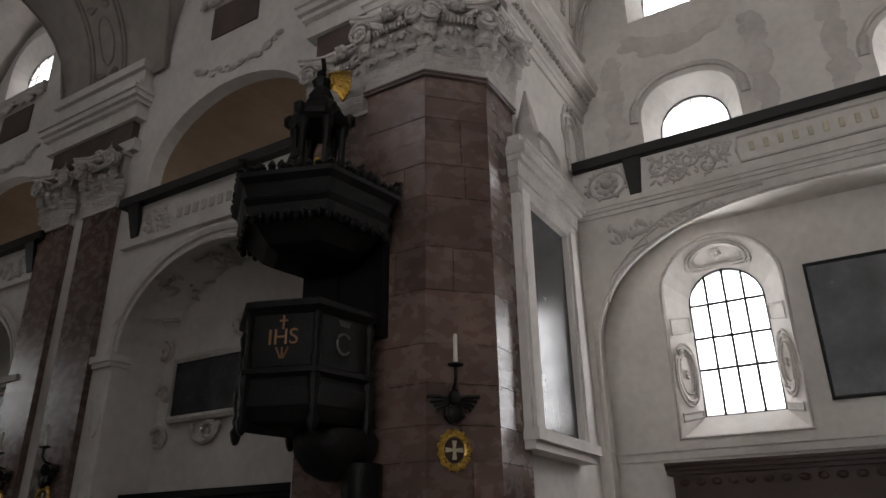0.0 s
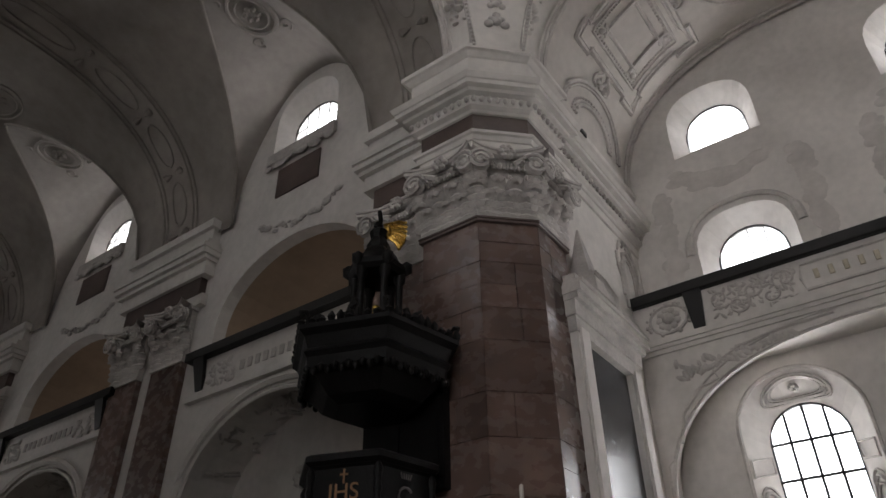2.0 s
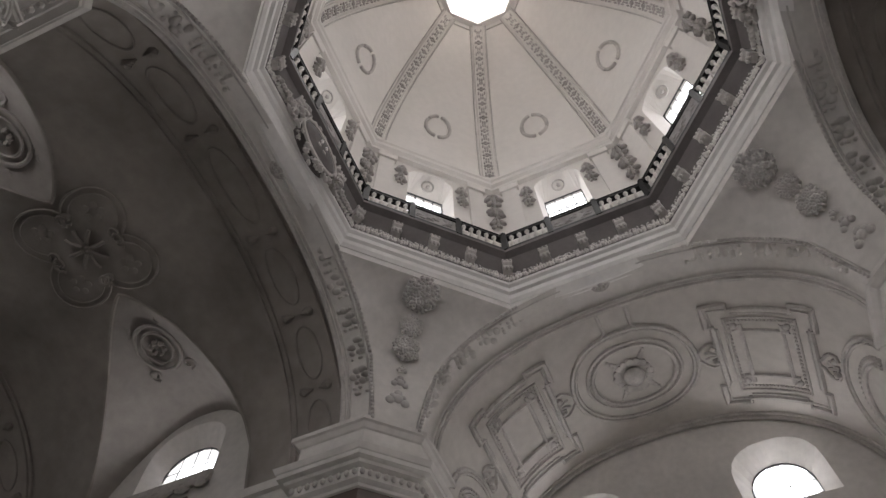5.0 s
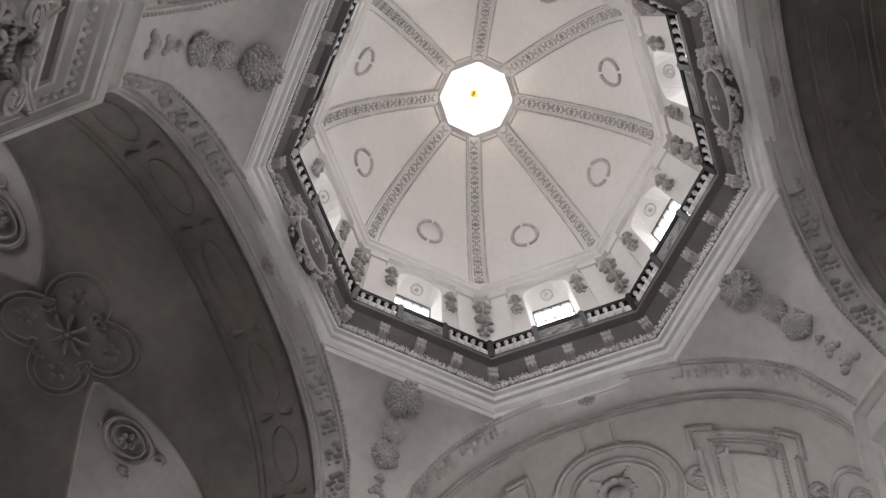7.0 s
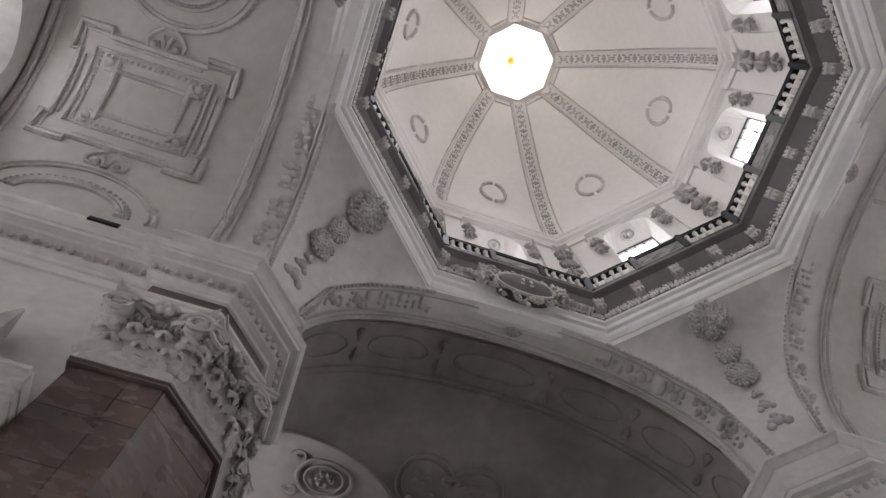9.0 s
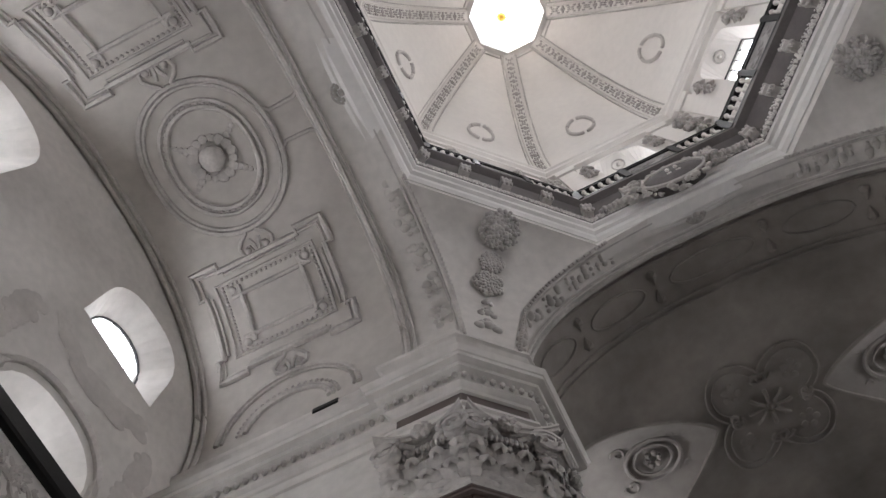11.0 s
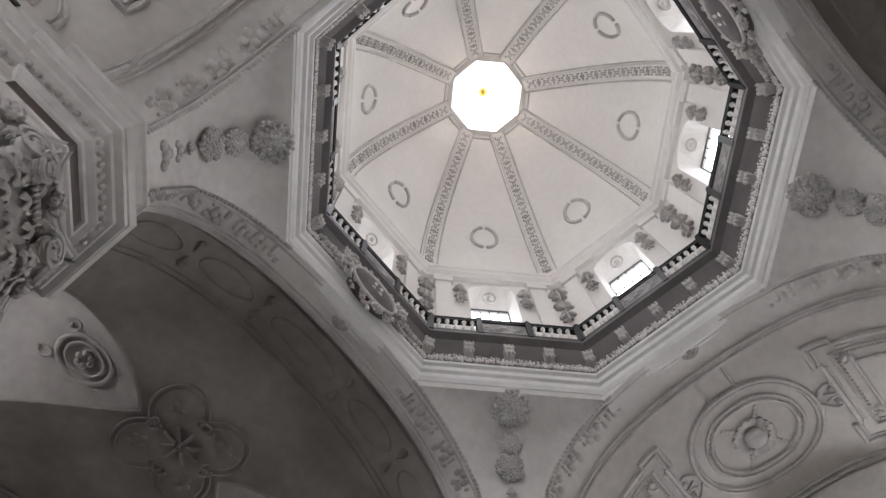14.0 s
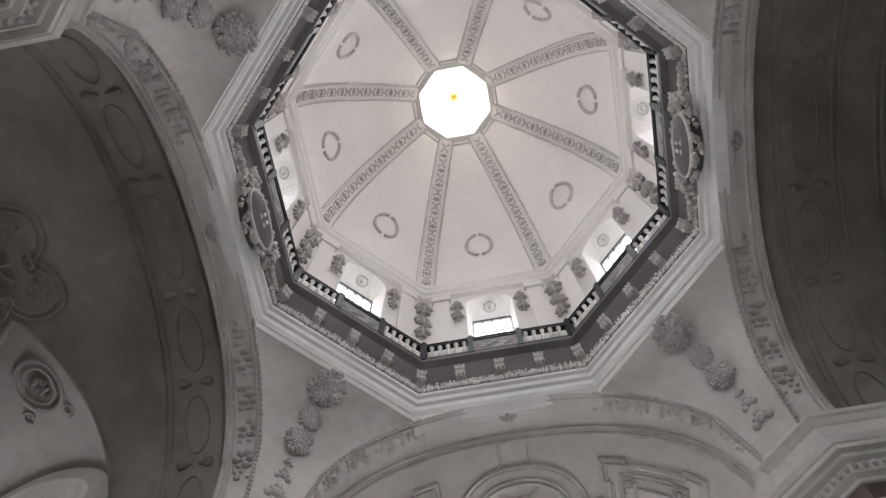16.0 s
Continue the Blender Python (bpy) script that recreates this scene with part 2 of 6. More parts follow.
def octring(bm, prof, az0=0.0):
    """A profile of (apothem, height) carried round the octagon; the profile is closed."""
    rows = []
    for k in range(9):
        az = math.pi / 8 + (k % 8) * math.pi / 4
        rows.append([Vector((r / C8 * math.cos(az), r / C8 * math.sin(az), z)) for r, z in prof])
    g = [[bm.verts.new(p) for p in rw] for rw in rows[:8]]
    n = len(prof)
    for k in range(8):
        a, b = g[k], g[(k + 1) % 8]
        for i in range(n):
            j = (i + 1) % n
            bm.faces.new((a[i], a[j], b[j], b[i]))


def plate(bm, outer, holes, m, thick):
    """A wall of local (u, v) outlines with openings, thick along local -w, laid out by m (columns u, v, w)."""
    edges = []
    for lp in [outer, *holes]:
        vs = [bm.verts.new(m @ Vector((u, v, 0))) for u, v in lp]
        edges += [bm.edges.new((vs[i], vs[(i + 1) % len(vs)])) for i in range(len(vs))]
    r = bmesh.ops.triangle_fill(bm, use_beauty=True, use_dissolve=False, edges=edges)
    faces = [f for f in r["geom"] if isinstance(f, bmesh.types.BMFace)]
    ex = bmesh.ops.extrude_face_region(bm, geom=faces, use_keep_orig=True)
    w = (m.to_3x3() @ Vector((0, 0, -1))).normalized() * thick
    bmesh.ops.translate(bm, vec=w, verts=[v for v in ex["geom"] if isinstance(v, bmesh.types.BMVert)])


def arched(u0, u1, v0, spring, top, n=12, ex=2.0):
    """Outline of an opening with an arched head."""
    c, h = (u0 + u1) / 2, (u1 - u0) / 2
    pts = [(u0, v0), (u1, v0)]
    for k in range(n + 1):
        a = math.pi * k / n
        pts.append((c + h * math.copysign(abs(math.cos(a)) ** (2 / ex), math.cos(a)), spring + (top - spring) * math.sin(a) ** (2 / ex)))
    return pts


def sup(hs, z0, rise, n=24, ex=EXP):
    """Half a superellipse from +hs to -hs as (across, height)."""
    out = []
    for k in range(n + 1):
        a = math.pi * k / n
        out.append((hs * math.copysign(abs(math.cos(a)) ** (2 / ex), math.cos(a)), z0 + rise * abs(math.sin(a)) ** (2 / ex)))
    return out


def frame_m(origin, u, v):
    u, v = Vector(u), Vector(v)
    m = Matrix((u, v, u.cross(v))).transposed().to_4x4()
    m.translation = Vector(origin)
    return m


def text_mesh(bm, words, size, m, depth=0.01):
    cu = bpy.data.curves.new("letters", "FONT")
    cu.body, cu.size, cu.extrude, cu.align_x, cu.align_y = words, size, depth, "CENTER", "CENTER"
    ob = bpy.data.objects.new("letters", cu)
    scene.collection.objects.link(ob)
    me = bpy.data.meshes.new_from_object(ob.evaluated_get(bpy.context.evaluated_depsgraph_get()))
    bpy.data.objects.remove(ob)
    me.transform(m)
    bm.from_mesh(me)


# ---- floor ----
bm = bmesh.new()
box(bm, -13, 13, -20, 34, -0.3, 0)
tagged(part("floor", bm, FLOOR), "worn pale stone church floor", "floor", kind="structure")

# ---- crossing: pendentives and arches ----
ARC = sup(HS, SPR, RISE, 32)


def arch_at_x(y):
    """Height of the crossing arch's edge at a distance from its middle."""
    return SPR + RISE * max(0.0, 1 - (abs(y) / HS) ** EXP) ** (1 / EXP)


def pendentive(sx, sy):
    """The curved triangle between two crossing arches, up to the octagon's lip."""
    bm = bmesh.new()
    rows = []
    half = AP * T8
    K = 14
    for i in range(K + 1):
        y = HS + (half - HS) * (1 - (1 - i / K) ** 2.2)
        z = arch_at_x(y)
        e, n = Vector((AP, y, z)), Vector((y, AP, z))
        bul = 0.22 * math.sin(math.pi * i / K)
        rows.append([e.lerp(n, j / 10) + Vector((1, 1, 0)).normalized() * bul * math.sin(math.pi * j / 10) for j in range(11)])
    rows.append([Vector((AP, half, LIP + 0.12)).lerp(Vector((half, AP, LIP + 0.12)), j / 10) for j in range(11)])
    shell(bm, rows, lambda p, i, j: p + Vector((0.35, 0.35, 0.2)))
    bmesh.ops.transform(bm, matrix=Matrix.Diagonal((sx, sy, 1, 1)), verts=bm.verts)
    ob = tagged(part("pendentive", bm, PLASTER, smooth=True), "white plastered pendentive with a stucco drop of flowers", "pendentive", "pendentives under the dome", "structure")
    # drop of stucco flowers down the middle
    def on(s):
        """Point and outward normal down the pendentive's middle line, s from 0 at the lip to 1 at the foot."""
        i = (1 - s) * K
        y = HS + (half - HS) * (1 - (1 - i / K) ** 2.2)
        c = (AP + y) / 2 + 0.1556 * math.sin(math.pi * i / K)
        return Vector((c * sx, c * sy, arch_at_x(y)))
    rng = random.Random(11)
    for s, R in ((0.34, 0.49), (0.71, 0.29), (0.85, 0.36), (0.93, 0.12), (0.962, 0.19), (0.988, 0.26)):
        p, q = on(s), on(s + 0.008)
        up = (p - q).normalized()
        nrm = (Vector((-sx, -sy, 0)) - up * Vector((-sx, -sy, 0)).dot(up)).normalized()
        ax = basis(nrm, up)
        bm = bmesh.new()
        if s > 0.9:
            for dx, dy, r in ((0, 0, 0.5), (-0.7, -0.35, 0.42), (0.7, -0.35, 0.42), (0, 0.65, 0.4), (-0.45, 0.25, 0.3), (0.45, 0.25, 0.3)):
                blob(bm, p + ax @ Vector((dx * R, dy * R, 0.07)), R * r, ax, 2, (1, 1, 0.7))
        else:
            blob(bm, p, R * 0.93, ax, 2, (1, 1, 0.3))
            n = int(40 + 130 * R)
            for k in range(n):
                a, rr = 2.39996 * k + rng.uniform(-0.15, 0.15), R * 0.92 * math.sqrt((k + 0.5) / n)
                size = (0.036 + 0.035 * R) * rng.uniform(0.8, 1.2) * (1.15 if rr < 0.5 * R else 0.95)
                blob(bm, p + ax @ Vector((rr * math.cos(a), rr * math.sin(a), 0.03 + 0.34 * R * math.sqrt(max(0.0, 1 - (rr / R) ** 2)))), size, ax, 2, (1, 1, 0.95))
        part("flower_cluster", bm, BERRY, ob, smooth=True)
    bm = bmesh.new()
    for flip in (0, 1):
        pts = []
        for i in range(K + 1):
            y = HS + (half - HS) * (1 - (1 - i / K) ** 2.2)
            pts.append(Vector((AP * sx, (y - 0.12) * sy, arch_at_x(y) - 0.0)) if not flip else Vector(((y - 0.12) * sx, AP * sy, arch_at_x(y))))
        tube(bm, pts, 0.045, 6)
        for a, b in zip(pts, pts[1:]):
            n = max(1, int((b - a).length / 0.11))
            for q in range(n):
                blob(bm, a.lerp(b, q / n) + Vector((-sx * 0.03, -sy * 0.03, -0.03)), 0.045, None, 1)
    part("edge_moulding", bm, STUCCO, ob)
    return ob


for sx in (1, -1):
    for sy in (1, -1):
        pendentive(sx, sy)


def crossing_arch(name, m, label, deep=ARCH_X):
    """A broad arch band between crossing and arm, built for the +x side."""
    bm = bmesh.new()
    xs = (AP, AP + 0.1, AP + 0.16, deep - 0.16, deep - 0.1, deep)
    dz = (0, 0, 0.07, 0.07, 0, 0)
    rows = [[(x, y * (1 + d / 6), z + d) for y, z in ARC] for x, d in zip(xs, dz)]
    shell(bm, rows, lambda p, i, j: p + Vector((0, math.copysign(0.25, p.y) if abs(p.y) > 1 else p.y * 0.25, 0.42)))
    # spandrel from the arch to the lip over the crown
    half = AP * T8 + 0.06
    sp = [[Vector((AP - 0.015, y, arch_at_x(y) - 0.02)) for y in np.linspace(half, -half, 9)], [Vector((AP - 0.015, y, LIP + 0.12)) for y in np.linspace(half, -half, 9)]]
    shell(bm, sp, lambda p, i, j: p + Vector((0.4, 0, 0)))
    bmesh.ops.transform(bm, matrix=m, verts=bm.verts)
    ob = tagged(part(name, bm, PLASTER, smooth=True), label, "arch", "crossing arches", "structure")
    bm = bmesh.new()
    for x, r in ((AP + 0.13, 0.035), (deep - 0.13, 0.035), (deep, 0.07)):
        tube(bm, [(x, y, z + 0.0) for y, z in ARC], r, 6)
    bmesh.ops.transform(bm, matrix=m, verts=bm.verts)
    part("moulding", bm, STUCCO, ob)
    rng = random.Random(5)
    xm = AP + 0.38
    bm = bmesh.new()
    ax = basis((0, 0, -1), (1, 0, 0))
    p = Vector((xm, 0, SPR + RISE + 0.04))
    for k in range(10):
        a = 6.283 * k / 10
        blob(bm, p + Vector((0.16 * math.cos(a), 0.16 * math.sin(a), 0)), 0.07, None, 1)
    blob(bm, p, 0.11)
    tube(bm, [p + Vector((0.24 * math.cos(a), 0.24 * math.sin(a), 0.02)) for a in np.linspace(0, 6.283, 16)[:-1]], 0.03, 5, True)
    bmesh.ops.transform(bm, matrix=m, verts=bm.verts)
    part("rosette", bm, STUCCO_DK, ob, smooth=True)
    for side in (1, -1):
        bm = bmesh.new()
        for k in range(3, 27):
            i = 1 + k * 0.42
            j = int(i)
            y, z = [ARC[j][q] + (ARC[j + 1][q] - ARC[j][q]) * (i - j) for q in (0, 1)]
            if k in (8, 13, 18):
                continue
            s = 0.16 if k % 5 < 3 else 0.09
            for q in range(4):
                blob(bm, (xm + rng.uniform(-0.17, 0.17), side * y, z + 0.05), s * rng.uniform(0.3, 0.65), None, 2, (1, 1, 0.4))
        bmesh.ops.transform(bm, matrix=m, verts=bm.verts)
        part("arabesque", bm, WORN, ob, smooth=True)
    return ob


crossing_arch("arch_east", Matrix(), "white transept arch band with stucco arabesques")
crossing_arch("arch_west", MIRX, "white transept arch band with stucco arabesques")
crossing_arch("arch_north", SWAP, "white nave arch band with stucco arabesques", ARCH_N)
crossing_arch("arch_south", MIRY @ SWAP, "white choir arch band with stucco arabesques", ARCH_N)

# ---- octagon: lip, frieze with brackets, balustrade ----
bm = bmesh.new()
octring(bm, [(AP + 0.25, LIP - 0.05), (AP - 0.03, LIP - 0.04), (AP - 0.1, LIP + 0.06), (AP - 0.12, LIP + 0.2), (AP - 0.2, LIP + 0.24), (AP - 0.22, LIP + 0.38), (AP - 0.3, LIP + 0.42), (AP - 0.32, LIP + 0.5),
             (AP - 0.28, LIP + 0.56), (AP + 0.5, LIP + 0.56), (AP + 0.5, LIP + 0.1)])
ring = tagged(part("octagon_cornice", bm, LIP_LIT), "white moulded octagonal cornice carrying the dome", "cornice", kind="structure")
bm = bmesh.new()
octring(bm, [(5.17, LIP + 0.5), (5.05, 18.75), (4.88, 18.86), (4.88, 18.98), (5.9, 18.98), (5.9, LIP + 0.5)])
gal = tagged(part("drum_gallery_frieze", bm, GREY_FRIEZE), "dark grey-violet gallery frieze under the drum balustrade", "frieze", kind="structure")
bm = bmesh.new()
rng = random.Random(3)
for k in range(8):
    az = k * math.pi / 4
    R = Matrix.Rotation(az, 4, "Z")
    for i in range(60):
        y = -2.13 + 4.26 * i / 59
        for z_, w_ in ((0.6, 0.07), (0.68, 0.055), (0.77, 0.04)):
            blob(bm, R @ Vector((5.165 - 0.1 * (z_ - 0.6), y + rng.uniform(-0.03, 0.03), LIP + z_ + rng.uniform(-0.03, 0.03))), w_ * rng.uniform(0.7, 1.2), R.to_3x3() @ Matrix.Rotation(rng.uniform(-0.6, 0.6), 3, "X"), 1, (0.8, 0.8, 1.4))
part("leaf_moulding", bm, PLASTER, gal)
bm = bmesh.new()
prism(bm, [(5.14, -0.12, 17.98), (5.0, -0.12, 18.0), (4.93, -0.12, 18.1), (4.95, -0.12, 18.2), (4.9, -0.12, 18.26), (4.9, -0.12, 18.36), (5.12, -0.12, 18.38)], (0, 0.24, 0))
for dy in (-0.1, 0.0, 0.1):
    blob(bm, (4.93, dy, 18.38), 0.055, None, 2, (1, 0.8, 1.2))
    blob(bm, (4.96, dy, 18.06), 0.05, None, 2, (1, 0.9, 1.6))
proto = None
for k in range(8):
    R = Matrix.Rotation(k * math.pi / 4, 4, "Z")
    for y in (-1.03, 0.0, 1.03):
        mm = R @ Matrix.Translation((0, y, 0))
        if proto is None:
            proto = part("bracket", bm, STUCCO, gal, "white scrolled bracket")
            proto.matrix_basis = mm
        else:
            same_mesh("bracket", proto, gal, mm)
    R = Matrix.Rotation(k * math.pi / 4 + math.pi / 8, 4, "Z")
    same_mesh("bracket", proto, gal, R @ Matrix.Translation((0.38, 0, 0)))


def balustrade_side():
    """One side of the drum balustrade, on the +x side."""
    th = thing("balustrade", "black-railed balustrade with white balusters and a painted panel", "balustrade", "drum balustrade sides")
    ra, z0, z1, h = 4.95, 18.98, 19.85, 4.95 * T8
    bm = bmesh.new()
    box(bm, ra - 0.07, ra + 0.09, -h, h, z1 - 0.13, z1)
    box(bm, ra - 0.09, ra + 0.11, -h, h, z1 - 0.03, z1 + 0.01)
    part("top_rail", bm, RAIL, th)
    bm = bmesh.new()
    box(bm, ra - 0.07, ra + 0.09, -h, h, z0, z0 + 0.1)
    part("bottom_rail", bm, RAIL, th)
    for y in (-0.68, 0.68):
        bm = bmesh.new()
        box(bm, ra - 0.09, ra + 0.1, y - 0.08, y + 0.08, z0, z1 + 0.05)
        blob(bm, (ra, y, z1 + 0.13), 0.09, None, 2)
        part("post", bm, RAIL, th)
    bm = bmesh.new()
    box(bm, ra - 0.1, ra + 0.11, h - 0.13, h + 0.04, z0, z1 + 0.06)
    blob(bm, (ra, h - 0.04, z1 + 0.15), 0.1, None, 2)
    part("corner_post", bm, RAIL, th)
    bm = bmesh.new()
    box(bm, ra - 0.03, ra + 0.03, -0.6, 0.6, z0 + 0.1, z1 - 0.13)
    rg = random.Random(8)
    for i in range(16):
        blob(bm, (ra - 0.03, rg.uniform(-0.5, 0.5), rg.uniform(z0 + 0.25, z1 - 0.25)), rg.uniform(0.04, 0.09), None, 1, (0.4, 1.6, 0.8))
    part("panel", bm, PANEL, th, "pale grey relief panel")
    prof = [(0.07, 0), (0.07, 0.05), (0.035, 0.08), (0.075, 0.22), (0.04, 0.4), (0.03, 0.5), (0.06, 0.56), (0.07, 0.6), (0.07, 0.65)]
    first = None
    for s in (-1, 1):
        for i in range(5):
            y = s * (0.86 + i * 0.23)
            if first is None:
                bm = bmesh.new()
                lathe(bm, (0, 0, 0), prof, 8)
                first = part("baluster", bm, PLASTER, th, "white turned baluster")
                first.matrix_basis = Matrix.Translation((ra, y, z0 + 0.1))
            else:
                same_mesh("baluster", first, th, Matrix.Translation((ra, y, z0 + 0.1)))
    return th


bal = balustrade_side()
for k in range(1, 8):
    copy_thing(bal, Matrix.Rotation(k * math.pi / 4, 4, "Z"))

# ---- drum ----
DR, DZ0, DZ1 = 5.3, 18.9, 24.5
NIW, NIT, GW, GT = 0.76, 23.8, 0.64, 23.2


def splay(bm, front, back, m, depth):
    """The splayed reveal between a front and a back outline."""
    a = [m @ Vector((u, v, 0)) for u, v in front]
    b = [m @ Vector((u, v, -depth)) for u, v in back]
    b2 = [m @ Vector((u * 1.0, v, -depth - 0.12)) for u, v in back]
    loft(bm, [a, b, b2], closed=True)


def glazing(th, outline, m, us, vs, r=0.022, mat=LEAD):
    """Bars and pane of a window."""
    lo_u, hi_u = min(u for u, v in outline), max(u for u, v in outline)
    lo_v, hi_v = min(v for u, v in outline), max(v for u, v in outline)
    bm = bmesh.new()
    tube(bm, [m @ Vector((u, v, 0)) for u, v in outline], 0.035, 5, True)
    part("frame", bm, mat, th)
    c, h = (lo_u + hi_u) / 2, (hi_u - lo_u) / 2
    for u in us:
        bm = bmesh.new()
        top = max(v for uu, v in outline if abs(uu - u) < h * 0.28) if outline else hi_v
        tube(bm, [m @ Vector((u, lo_v, 0)), m @ Vector((u, min(top, hi_v), 0))], r, 5)
        part("bar", bm, mat, th)
    for v in vs:
        bm = bmesh.new()
        tube(bm, [m @ Vector((lo_u, v, 0)), m @ Vector((hi_u, v, 0))], r, 5)
        part("bar", bm, mat, th)
    bm = bmesh.new()
    f = bm.faces.new([bm.verts.new(m @ Vector((u, v, -0.03))) for u, v in outline])
    pane = part("pane", bm, GLASS, th)
    pane.visible_shadow = False


def drum_side():
    th = thing("drum_wall", "white drum wall with an arched window niche", "wall", "drum sides", "structure")
    half = DR * T8 + 0.02
    m = frame_m((DR, 0, 0), (0, -1, 0), (0, 0, 1))     # w points to -x, into the drum
    bm = bmesh.new()
    front = arched(-NIW, NIW, 20.0, 23.25, NIT, 10)
    back = arched(-GW, GW, 20.3, GT - 0.03, GT, 10, 8.0)
    plate(bm, [(-half, DZ0), (half, DZ0), (half, DZ1 + 0.2), (-half, DZ1 + 0.2)], [front], m, 0.3)
    splay(bm, front, back, m, 0.6)
    part("wall", bm, DOME, th)
    # pilasters beside the corner
    for s in (-1, 1):
        bm = bmesh.new()
        box(bm, DR - 0.1, DR + 0.02, s * 1.55 - 0.26, s * 1.55 + 0.26, DZ0, 23.6)
        box(bm, DR - 0.17, DR + 0.02, s * 1.55 - 0.32, s * 1.55 + 0.32, 23.6, 23.95)
        part("pilaster", bm, DOME, th)
        rg = random.Random(4)
        bm = bmesh.new()
        for q in range(6):
            z = 23.2 - q * 0.26
            w = (0.17, 0.2, 0.1, 0.17, 0.18, 0.09)[q]
            for t in (-1, 1):
                blob(bm, (DR - 0.1, s * 1.03 + t * w * 0.55, z + rg.uniform(-.03, .03)), w * 0.75, Matrix.Rotation(t * rg.uniform(0.3, 1.3), 3, "X"), 1, (0.6, 0.5, 1.15))
            blob(bm, (DR - 0.14, s * 1.03, z), w * 0.5, None, 1)
        part("garland", bm, STUCCO_DK, th, "grey leaf garland", True)
    bm = bmesh.new()
    tube(bm, [(DR + 0.3 + 0.13 * math.sin(a), 0.2 * math.cos(a), 23.47 - 0.13 * math.sin(a)) for a in np.linspace(0, 6.283, 14)[:-1]], 0.03, 5, True)
    blob(bm, (DR + 0.3, 0, 23.47), 0.08)
    part("medallion", bm, STUCCO, th)
    return th


drum = drum_side()
window_outline = arched(-GW, GW, 20.3, GT - 0.03, GT, 10, 8.0)


def drum_window():
    th = thing("drum_window", "bright leaded drum window in a white niche", "window", "drum windows", "structure")
    m = frame_m((DR + 0.63, 0, 0), (0, -1, 0), (0, 0, 1))
    glazing(th, window_outline, m, (-0.3, 0, 0.3), (20.9, 21.6, 22.3))
    return th


dwin = drum_window()
gproto = thing("corner_garland", "dark grey leaf garland hanging in the drum's corner", "garland", "drum corner garlands")
rg = random.Random(9)
bm = bmesh.new()
blob(bm, (0, 0, 0), 1.0, None, 2)
leaf = None
for q in range(9):
    z = 23.5 - q * 0.29
    w = (0.2, 0.29, 0.24, 0.13, 0.28, 0.25, 0.12, 0.24, 0.17)[q]
    for t in (-1, 0, 1):
        mm = Matrix.Translation((5.58 + abs(t) * 0.02, t * w * rg.uniform(0.45, 0.75), z + rg.uniform(-.08, .08))) @ Matrix.Rotation(t * rg.uniform(0.4, 1.3), 4, "X") @ Matrix.Diagonal((w * 0.42, w * 0.32, w * rg.uniform(0.5, 0.75), 1))
        if leaf is None:
            leaf = part("leaf", bm, STUCCO_DK, gproto, "", True)
            leaf.matrix_basis = mm
        else:
            same_mesh("leaf", leaf, gproto, mm)
gproto.matrix_basis = Matrix.Rotation(math.pi / 8, 4, "Z")
for k in range(1, 8):
    copy_thing(drum, Matrix.Rotation(k * math.pi / 4, 4, "Z"))
    copy_thing(dwin, Matrix.Rotation(k * math.pi / 4, 4, "Z"))
    copy_thing(gproto, Matrix.Rotation(k * math.pi / 4 + math.pi / 8, 4, "Z"))
bm = bmesh.new()
octring(bm, [(DR + 0.05, 23.95), (DR - 0.16, 24.0), (DR - 0.18, 24.12), (DR - 0.28, 24.2), (DR - 0.3, 24.34), (DR - 0.36, 24.4), (DR - 0.36, 24.5), (DR - 0.2, 24.55), (DR + 0.4, 24.55), (DR + 0.4, 23.95)])
tagged(part("drum_cornice", bm, DOME), "pale moulded cornice at the dome's foot", "cornice", kind="structure")

# ---- dome ----
DT, DB, DP = 33.4, 24.5, 1.8


def dome_r(z):
    s = (z - DB) / (DT - DB)
    return 1.62 + (5.1 - 1.62) * (1 - s ** DP)


def dome_pt(k, v, z, off=0.0):
    """A point of web k; v runs across from -1 to 1, off into the room."""
    r = dome_r(z) - off
    az = k * math.pi / 4
    return Matrix.Rotation(az, 3, "Z") @ Vector((r, v * r * T8, z - off * 0.5))


